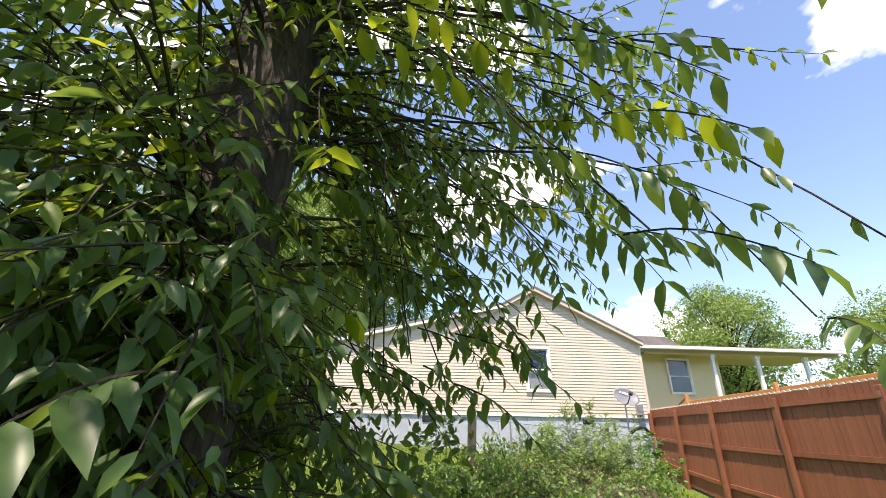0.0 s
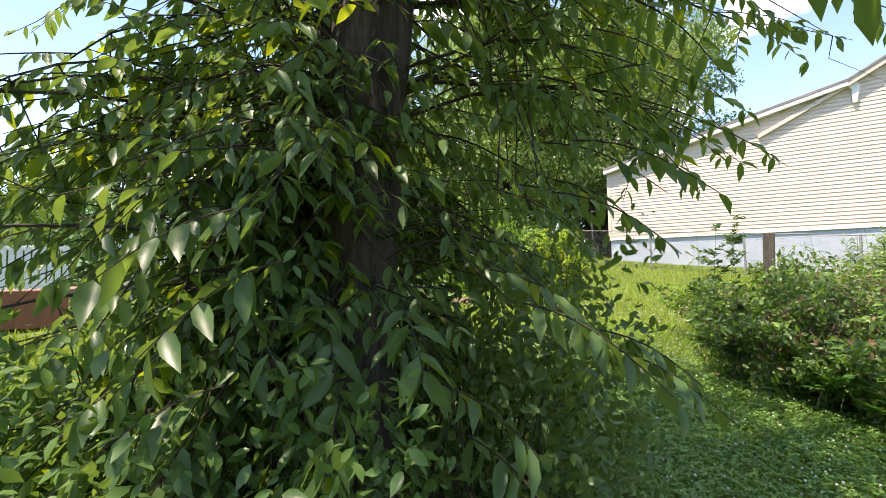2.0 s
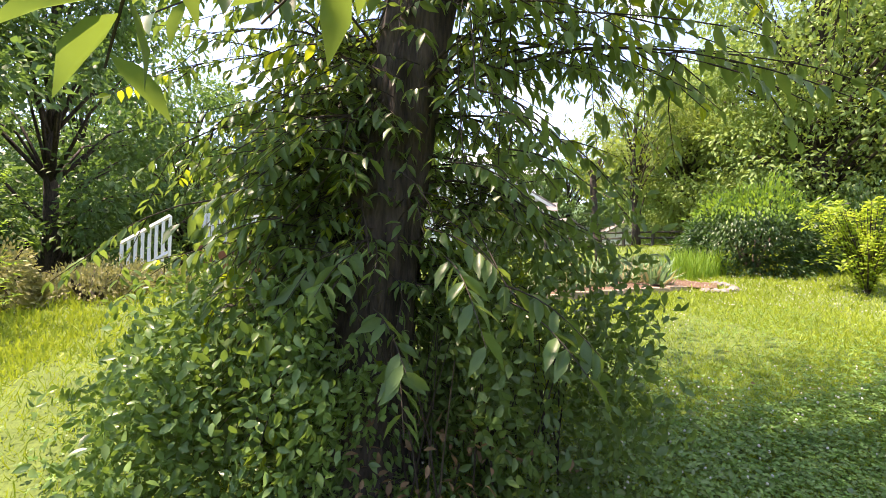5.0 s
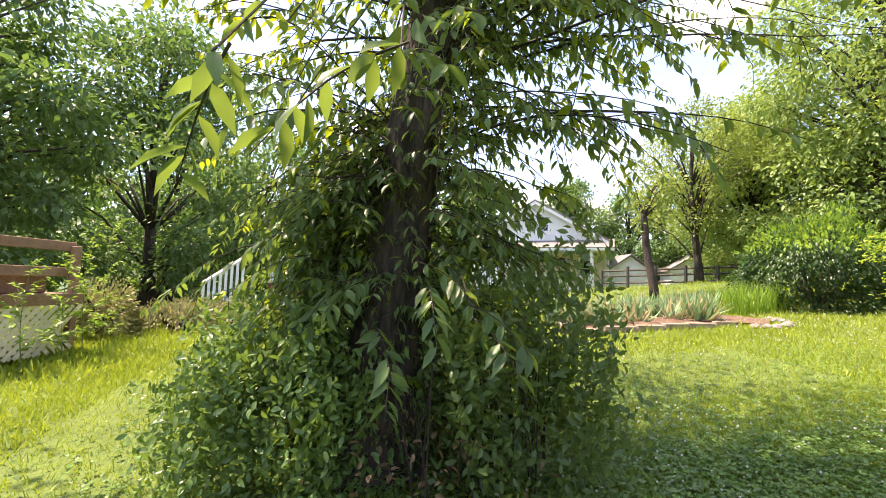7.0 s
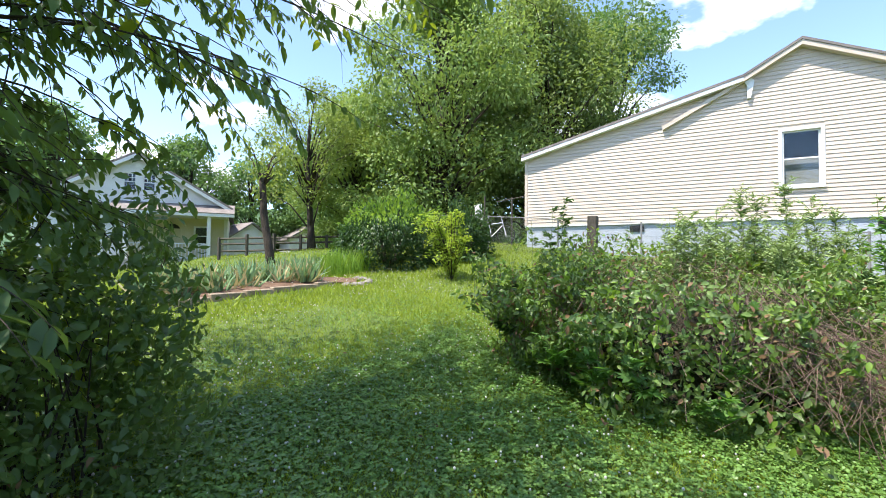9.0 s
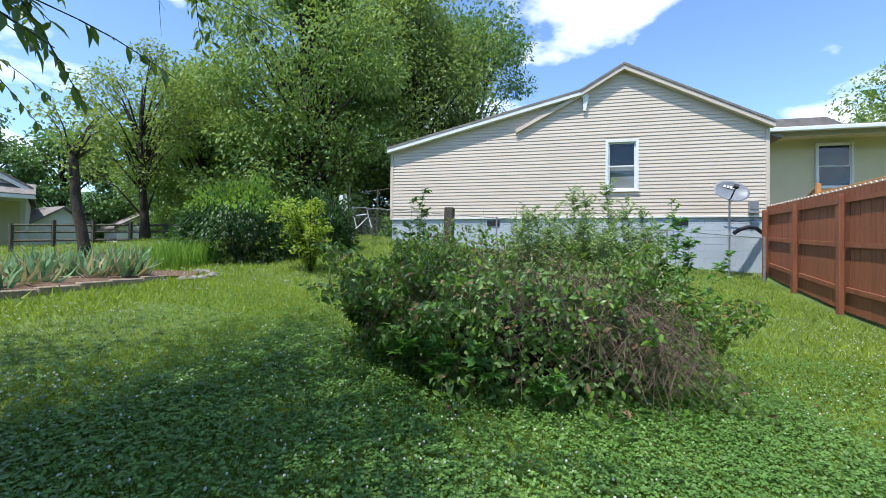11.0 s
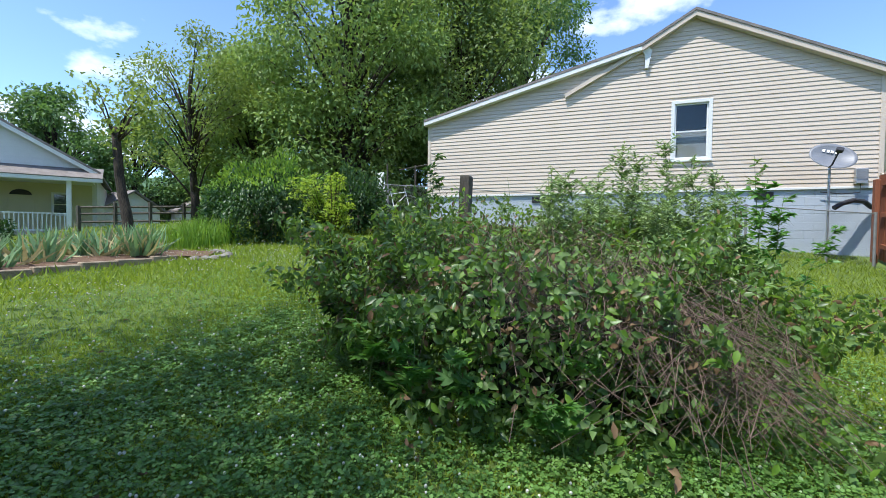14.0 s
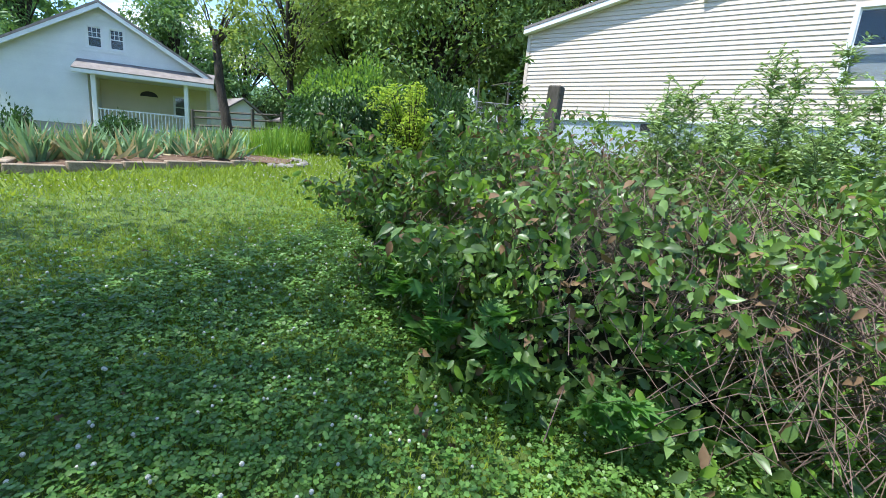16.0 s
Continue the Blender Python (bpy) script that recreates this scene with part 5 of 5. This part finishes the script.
def build_backdrop():
    """Wooded hills that close the view all round."""
    for name, rad, h0, h1, seed in (("backdrop_hill_near", 75, 5, 8.5, 1), ("backdrop_hill_far", 420, 40, 75, 2)):
        n, q = 160, 8
        v = []
        for j in range(q + 1):
            for i in range(n):
                a = 2 * math.pi * i / n
                west = 0.5 + 0.5 * math.cos(a - math.pi * 0.93)
                hh = (h0 + (h1 - h0) * west) * (1 + 0.35 * noise.noise((math.cos(a) * 2.2, math.sin(a) * 2.2, seed)))
                rough = 0.05 * hh * noise.noise((math.cos(a) * 40, math.sin(a) * 40, j * 0.7))
                s = j / q
                r_ = rad * (1 + 0.5 * s)
                v.append((r_ * math.cos(a), r_ * math.sin(a), -3 + hh * math.sin(s * math.pi / 2) + rough * s))
        f = [(j * n + i, j * n + (i + 1) % n, (j + 1) * n + (i + 1) % n, (j + 1) * n + i) for j in range(q) for i in range(n)]
        tagged(mesh_of(name, v, f, M_HILL, smooth=True), "wooded green hillside in the distance", "hill", kind="structure")
    rng = np.random.default_rng(91)
    n = 42000
    a, s = rng.uniform(0, 6.283, n), rng.random(n)
    r_ = 42 + 22 * rng.random(n)
    h_ = (8.5 + 3.5 * np.sin(a * 9) + 3 * np.sin(a * 23 + 1)) * s ** 0.7
    p = np.c_[r_ * np.cos(a) - 4, r_ * np.sin(a) - 6, -1.5 + h_]
    tagged(leaves("distant_woods", p, rng.normal(0, 1, (n, 3)), rng.uniform(0.8, 1.7, n), M_TREE2, None, SPRAY_V, SPRAY_F, 1.1), "belt of woods round the gardens", "woods", kind="stuff")


build_backdrop()


# ---- cherry tree in the foreground ----
TX, TY = -4.9, -14.2


def build_cherry():
    z = GZ(TX, TY)
    t = thing("cherry_tree", "large cherry tree with a dark leaning trunk and drooping leafy branches", "tree", at=(TX, TY, z))
    rng = np.random.default_rng(101)

    def axis(hh):
        return Vector((0.0, 0.085 * hh + 0.012 * hh * hh, hh))

    # furrowed trunk: ridges that run up it and flare into the roots
    hs = np.r_[-0.15, 0.0, np.arange(0.15, 3.7, 0.15)]
    v, f = [], []
    n = 48
    for hh in hs:
        c, r = axis(hh), 0.205 + 0.085 * math.exp(-max(hh, 0) / 1.1) + 0.11 * math.exp(-max(hh, 0) / 0.22)
        for k in range(n):
            a = 2 * math.pi * k / n
            ridge = 0.05 * math.sin(9 * a + 1.4 * noise.noise((math.cos(a) * 2, math.sin(a) * 2, hh * 0.9))) + 0.045 * noise.noise((math.cos(a) * 7, math.sin(a) * 7, hh * 1.6))
            q = r * (1 + ridge + 0.08 * noise.noise((math.cos(a), math.sin(a), hh * 0.7)))
            v.append(c + Vector((q * math.cos(a), q * math.sin(a), 0)))
    f = [(i * n + k, i * n + (k + 1) % n, (i + 1) * n + (k + 1) % n, (i + 1) * n + k) for i in range(len(hs) - 1) for k in range(n)]
    tops = []
    for dx, dy, hh, r in ((0.9, 0.9, 7.5, 0.16), (-1.2, -0.3, 7.2, 0.15), (0.3, -1.2, 6.8, 0.12), (-0.4, 1.5, 7.0, 0.12)):
        a = axis(3.4)
        e = Vector((dx, dy, hh))
        m = a.lerp(e, 0.45) + Vector((dx * 0.12, dy * 0.12, 0))
        tube([a, a.lerp(m, 0.5), m, e], [r * 1.1, r, r * 0.7, r * 0.2], 9, v, f)
        tops.append((a, m, e))
    mesh_of("trunk", v, f, M_BARK, t, "dark furrowed trunk", True)

    lim_v, lim_f = [], []
    at, dd, sz, yat, ydd, ysz = [], [], [], [], [], []

    def blocked(p):
        """The trodden way round the tree's south-east side stays free of branches."""
        az, rad = math.degrees(math.atan2(p[1], p[0])), math.hypot(p[0], p[1])
        if -115 < az < -12:
            return (p[2] < 2.3 and rad > 0.84) or (p[2] < 2.75 and rad > 1.1)
        if -12 <= az < 22:
            return (p[2] < 1.1 and rad > 1.0) or (p[2] < 2.2 and rad > 1.5)
        return False

    def leaf_out(pts, ln, young, lo, hi, gap=0.042):
        for s in range(int(ln / gap)):
            k = min(len(pts) - 2, int((s + 0.5) * gap / ln * (len(pts) - 1)))
            c = pts[k].lerp(pts[k + 1], rng.random())
            a = (pts[k + 1] - pts[k]).normalized()
            side = a.cross(Vector((0, 0, 1))).normalized() * (1 if s % 2 else -1)
            w_ = a * 0.45 + side * rng.uniform(0.5, 1.0) + Vector((0, 0, rng.uniform(-1.1, -0.15)))
            (yat if young else at).append(c)
            (ydd if young else dd).append(w_)
            (ysz if young else sz).append(rng.uniform(lo, hi))

    def twig(p, d, ln, young):
        """A leafy twig with alternate hanging leaves."""
        pts = [p]
        q, dirn = Vector(p), Vector(d).normalized()
        steps = max(3, int(ln / 0.12))
        for s in range(steps):
            dirn = (dirn + Vector((rng.normal(0, 0.06), rng.normal(0, 0.06), -0.07))).normalized()
            q = q + dirn * (ln / steps)
            if blocked(q):
                break
            pts.append(q.copy())
        if len(pts) < 3:
            return
        ln *= (len(pts) - 1) / steps
        tube(pts, np.linspace(0.0036, 0.0015, len(pts)), 4, lim_v, lim_f)
        leaf_out(pts, ln, young, 0.065, 0.112)

    def limb(p, az, el, ln, r, young=0.06, sub=9, droop=0.09):
        d = Vector((math.cos(az) * math.cos(el), math.sin(az) * math.cos(el), math.sin(el)))
        pts, q = [Vector(p)], Vector(p)
        steps = 9
        for s in range(steps):
            d = (d + Vector((rng.normal(0, 0.1), rng.normal(0, 0.1), rng.normal(0, 0.04) - droop * (s > 1)))).normalized()
            q = q + d * ln / steps
            if blocked(q):
                break
            pts.append(q.copy())
        if len(pts) < 4:
            return
        tube(pts, np.linspace(r, r * 0.2, len(pts)), 5, lim_v, lim_f)
        for s in range(sub):
            k = int(1 + (len(pts) - 2.01) * (s + rng.random()) / sub)
            a = pts[k + 1] - pts[k]
            sd = (a.normalized() + Vector((rng.normal(0, 0.9), rng.normal(0, 0.9), rng.normal(-0.25, 0.4)))).normalized()
            twig(pts[k], sd, rng.uniform(0.25, 0.6), rng.random() < young)
        twig(pts[-1], d, 0.4, rng.random() < young)

    def spray(x, y, zz, az, ln, young=False, lo=0.11, hi=0.15, base=None):
        """A hanging shoot with large leaves that ends at a place, drawn from the trunk or from a bough above."""
        e = Vector((x - TX, y - TY, zz - z))
        a = Vector(base) if base else axis(max(0.4, e.z + 0.45))
        d = Vector((math.cos(radians(az)), math.sin(radians(az)), -0.55)).normalized()
        b = e - d * ln
        way = [a.lerp(b, s) + Vector((0.05 * math.sin(7 * s + x * 9), 0.05 * math.sin(6 * s + y * 9), 0.28 * math.sin(math.pi * s) * min(1, (b - a).length))) for s in np.linspace(0, 1, 8)]
        tube(way, np.linspace(0.0045, 0.0028, 8), 5, lim_v, lim_f)
        leaf_out(way[4:], (b - a).length * 0.42, young, 0.07, 0.11, 0.06)
        pts = [b.lerp(e, s) + Vector((0, 0, 0.1 * ln * math.sin(math.pi * s))) for s in np.linspace(0, 1, 7)]
        tube(pts, np.linspace(0.004, 0.0015, 7), 4, lim_v, lim_f)
        leaf_out(pts, ln, young, lo, hi, 0.036)

    # azimuths seen from above: 0 is towards the fence, 90 towards the cream house
    for i in range(210):
        hh = rng.uniform(0.25, 3.3)
        az = rng.uniform(0, 2 * math.pi)
        deg = (math.degrees(az) + 180) % 360 - 180
        if -48 < deg < 40 and rng.random() < 0.97:
            continue
        if -120 < deg <= -45 and hh > 2.2 and rng.random() < 0.8:
            continue
        if hh < 1.25 and rng.random() < 0.5:
            continue
        if 40 <= deg < 140 and rng.random() < (0.8 if hh < 2.0 else 0.45):
            continue
        if (deg > 140 or deg < -170) and hh > 1.0 and rng.random() < 0.45:
            continue
        if -100 < deg < 25:
            ln = rng.uniform(0.45, 0.9)
        elif 25 <= deg < 130:
            ln = rng.uniform(0.6, 1.1) if hh < 2.3 else rng.uniform(1.2, 2.2)
        else:
            ln = rng.uniform(0.9, 2.1)
        limb(axis(hh), az, rng.uniform(0.1, 0.8), ln, 0.011, 0.1, 9, 0.16)
    for i in range(15):
        limb(axis(rng.uniform(0.8, 2.2)), radians(rng.uniform(-110, -62)), rng.uniform(0.1, 0.8), rng.uniform(0.55, 0.85), 0.009, 0.05, 10, 0.2)
    for i in range(17):
        limb(axis(rng.uniform(0.7, 2.0)), radians(rng.uniform(54, 90)), rng.uniform(0.1, 0.8), rng.uniform(0.65, 1.25), 0.009, 0.06, 11, 0.16)
    for i in range(12):
        limb(axis(rng.uniform(0.9, 3.5)), radians(rng.uniform(-185, -95)), rng.uniform(0.1, 0.7), rng.uniform(0.9, 1.9), 0.011, 0.3, 10, 0.13)
    # boughs that hang towards the fence
    for i in range(8):
        limb(axis(rng.uniform(1.9, 3.3)), radians(rng.uniform(14, 40)), rng.uniform(0.1, 0.45), rng.uniform(1.2, 1.7), 0.011, 0.1, 11, 0.09)
    for i in range(8):
        limb(axis(rng.uniform(2.7, 3.4)), radians(rng.uniform(8, 30)), rng.uniform(0.05, 0.2), rng.uniform(2.0, 2.6), 0.012, 0.15, 12, 0.05)
    for az, hh, ln in ((-24, 3.6, 2.1), (-36, 3.5, 2.0), (-50, 3.5, 1.7), (-72, 3.4, 1.9), (-84, 3.3, 2.0), (-98, 3.2, 2.2), (-108, 3.0, 2.0)):
        limb(axis(hh), radians(az), 0.12, ln, 0.014, 0.5, 12, 0.015)
    # long drooping boughs
    for az, hh, el, ln in ((38, 3.0, 0.35, 2.6), (52, 3.1, 0.3, 3.0), (66, 3.2, 0.3, 3.3), (24, 3.2, 0.4, 2.2), (95, 3.0, 0.3, 2.6), (45, 3.5, 0.4, 3.6), (74, 3.4, 0.35, 3.4), (88, 3.4, 0.4, 3.0), (12, 3.7, 0.4, 2.8), (18, 3.6, 0.35, 3.0), (25, 3.7, 0.35, 3.2), (30, 2.8, 0.15, 2.6), (38, 2.6, 0.1, 2.4), (46, 2.8, 0.12, 2.8), (10, 3.9, 0.5, 3.0), (32, 3.8, 0.4, 3.4), (34, 3.4, 0.25, 3.2), (42, 2.2, 0.1, 1.9), (60, 2.6, 0.15, 2.0), (80, 2.5, 0.1, 1.6)):
        limb(axis(hh), radians(az), el, ln, 0.014, 0.1, 14, 0.05)
    # bare grey twigs among the northern boughs
    for i in range(7):
        a = axis(3.2)
        az = radians(rng.uniform(50, 85))
        e = a + Vector((math.cos(az), math.sin(az), rng.uniform(-0.1, 0.25))) * rng.uniform(2.2, 3.4)
        m = a.lerp(e, 0.55) + Vector((0, 0, 0.3))
        tube([a, m, e], [0.012, 0.007, 0.002], 5, lim_v, lim_f)
        for k in range(4):
            p = m.lerp(e, rng.random())
            tube([p, p + Vector((rng.normal(0, 0.12), rng.normal(0.1, 0.12), -0.1)), p + Vector((rng.normal(0, 0.2), rng.normal(0.2, 0.2), -0.3))], [0.004, 0.003, 0.001], 4, lim_v, lim_f)
    for a, m, e in tops:
        for i in range(10):
            p = a.lerp(m, i / 4) if i < 4 else m.lerp(e, (i - 4) / 5)
            limb(p, rng.uniform(0, 6.283), rng.uniform(0.0, 0.6), rng.uniform(1.6, 3.2), 0.022, 0.12, 12, 0.1)
    # hanging shoots with large leaves low round the trunk
    for x, y, zz, az, ln in ((-3.88, -14.2, -0.32, -10, 0.42), (-3.98, -14.17, -0.12, 10, 0.4), (-3.5, -13.68, -0.08, 15, 0.5), (-3.58, -13.6, 0.0, 30, 0.45), (-4.28, -14.72, -0.06, -55, 0.4), (-4.36, -14.6, 0.1, -35, 0.45),
                             (-4.5, -15.02, 0.25, -85, 0.45), (-4.62, -15.05, 0.42, -100, 0.4), (-3.62, -14.02, 0.05, -5, 0.55), (-3.9, -13.75, 0.2, 40, 0.5), (-4.15, -14.5, 0.15, -40, 0.35), (-4.2, -14.05, 1.25, 5, 0.35), (-4.72, -15.1, -0.05, -110, 0.4)):
        spray(x, y, zz, az, ln)
    # shoots that hang from the bough over the path
    for x, y, zz, az, ln in ((-3.02, -14.66, 0.64, -120, 0.5), (-3.1, -14.85, 0.58, -150, 0.45), (-3.12, -14.25, 1.12, -60, 0.4), (-3.2, -14.1, 1.05, 20, 0.4)):
        spray(x, y, zz, az, ln, base=axis(3.2) + Vector((0.5, -0.05, 0.2)))
    for x, y, zz, az, ln, young in ((-3.42, -14.88, 0.8, -60, 0.4, False), (-3.5, -14.75, 1.0, -20, 0.45, False), (-3.32, -14.8, 1.15, -30, 0.4, True), (-3.3, -14.72, 1.4, -15, 0.5, False), (-3.45, -14.6, 1.6, 0, 0.5, False), (-3.2, -14.65, 1.65, -40, 0.5, False),
                                     (-4.0, -14.68, 1.35, 0, 0.45, True), (-3.85, -14.6, 1.5, 10, 0.4, True), (-4.32, -14.78, 1.05, -80, 0.35, True)):
        spray(x, y, zz, az, ln, young, 0.085, 0.12, base=axis(3.1) + Vector((0.35, -0.2, 0.2)))

    # the lower fringe of the boughs on the fence side
    for i in range(15):
        x, y, zz = rng.uniform(-4.0, -3.45), rng.uniform(-13.95, -13.45), rng.uniform(0.45, 1.35)
        spray(x, y, zz, rng.uniform(-10, 60), rng.uniform(0.35, 0.55), False, 0.065, 0.1, base=axis(2.7) + Vector((0.3, 0.25, 0.1)))

    def arr(q):
        return np.array([tuple(p) for p in q])

    mesh_of("branchwork", lim_v, lim_f, M_TWIG, t, "thin dark branches and twigs")
    leaves("leaves", arr(at), arr(dd), np.array(sz), M_HERO, t, label="long toothed green leaves", width=0.74)
    leaves("young_leaves", arr(yat), arr(ydd), np.array(ysz), M_YOUNG, t, label="sunlit yellow-green young leaves", width=0.9)
    # upper crown
    p, u = [], []
    for i in range(48):
        a, rad, hh = rng.uniform(0, 6.283), 3.4 * math.sqrt(rng.random()), rng.uniform(4.4, 8.2)
        c = np.array([-0.2 + rad * math.cos(a) * (1.15 - (hh - 4.6) * 0.12), -0.2 + rad * math.sin(a) * (1.15 - (hh - 4.6) * 0.12), hh])
        g = rng.normal(0, 0.45, (112, 3)) * [1, 1, 0.6]
        p.append(c + g)
        u.append(rng.normal(0, 0.7, (112, 3)) + [0, 0, -0.6])
    leaves("upper_crown", np.concatenate(p), np.concatenate(u), rng.uniform(0.1, 0.16, 48 * 112), M_HERO, t, SPRAY_V, SPRAY_F, 0.8, label="dense upper foliage")
    # thicket round the foot
    k = thing("undergrowth", "vine-covered undergrowth round the foot of the cherry tree", "bush")
    for nm, c, r, nn, sz_, mm, sd in (("vine_mound", (TX - 0.05, TY - 0.62), (0.85, 0.62, 1.2), 13000, 0.052, M_VINE, 61), ("shrub_mound", (TX + 0.3, TY + 0.85), (0.78, 0.65, 1.6), 9500, 0.058, M_HERO, 62), ("vine_mound", (TX - 0.9, TY - 0.2), (0.9, 1.1, 1.15), 6500, 0.06, M_VINE, 63)):
        q, uu = dome_points(nn, c, r, sd, -0.2, 0.5, 0.3)
        leaves(nm, q, rng.normal(0, 0.8, uu.shape) + [0, 0, -0.4], rng.uniform(0.6, 1.35, nn) * sz_, mm, k, face=uu, roll=0.6)
    a_, h_ = rng.uniform(0, 6.283, 1000), 0.9 * rng.random(1000) ** 1.6
    q = np.c_[TX + np.cos(a_) * rng.uniform(0.28, 0.46, 1000), TY + 0.09 * h_ + np.sin(a_) * rng.uniform(0.28, 0.46, 1000), z + h_]
    leaves("climbing_vine", q, np.c_[np.cos(a_), np.sin(a_), np.full(1000, -0.5)] + rng.normal(0, 0.4, (1000, 3)), rng.uniform(0.04, 0.075, 1000), M_VINE, k, label="vine climbing the lower trunk")
    q = rng.normal(0, 1, (5200, 2)) * [1.0, 0.9] + [TX + 0.7, TY + 0.45]
    q = np.c_[q, G(q[:, 0], q[:, 1]) + rng.uniform(0.02, 0.13, len(q))]
    leaves("ground_ivy", q, np.c_[rng.normal(0, 1, (len(q), 2)), rng.normal(0.1, 0.3, len(q))], rng.uniform(0.03, 0.062, len(q)), M_VINE, k, label="low ivy leaves on the soil")
    q = rng.normal(0, 1, (150, 2)) * [0.25, 0.3] + [TX + 0.6, TY + 0.35]
    q = np.c_[q, G(q[:, 0], q[:, 1]) + rng.uniform(0.1, 0.45, len(q))]
    leaves("withered_leaves", q, rng.normal(0, 1, (len(q), 3)), rng.uniform(0.04, 0.075, len(q)), M_BROWNLEAF, k, label="withered red-brown leaves by the trunk")
    v, f = [], []
    for i in range(60):
        a = rng.uniform(0, 6.28)
        x, y = TX + rng.uniform(-0.3, 0.75), TY + rng.uniform(0.2, 1.2)
        g = GZ(x, y)
        tube([(x, y, g - 0.05), (x + 0.08 * math.cos(a), y + 0.08 * math.sin(a), g + 0.4), (x + 0.2 * math.cos(a), y + 0.2 * math.sin(a), g + 0.85)], [0.007, 0.005, 0.002], 5, v, f)
    mesh_of("stems", v, f, M_TWIG, k)


build_cherry()
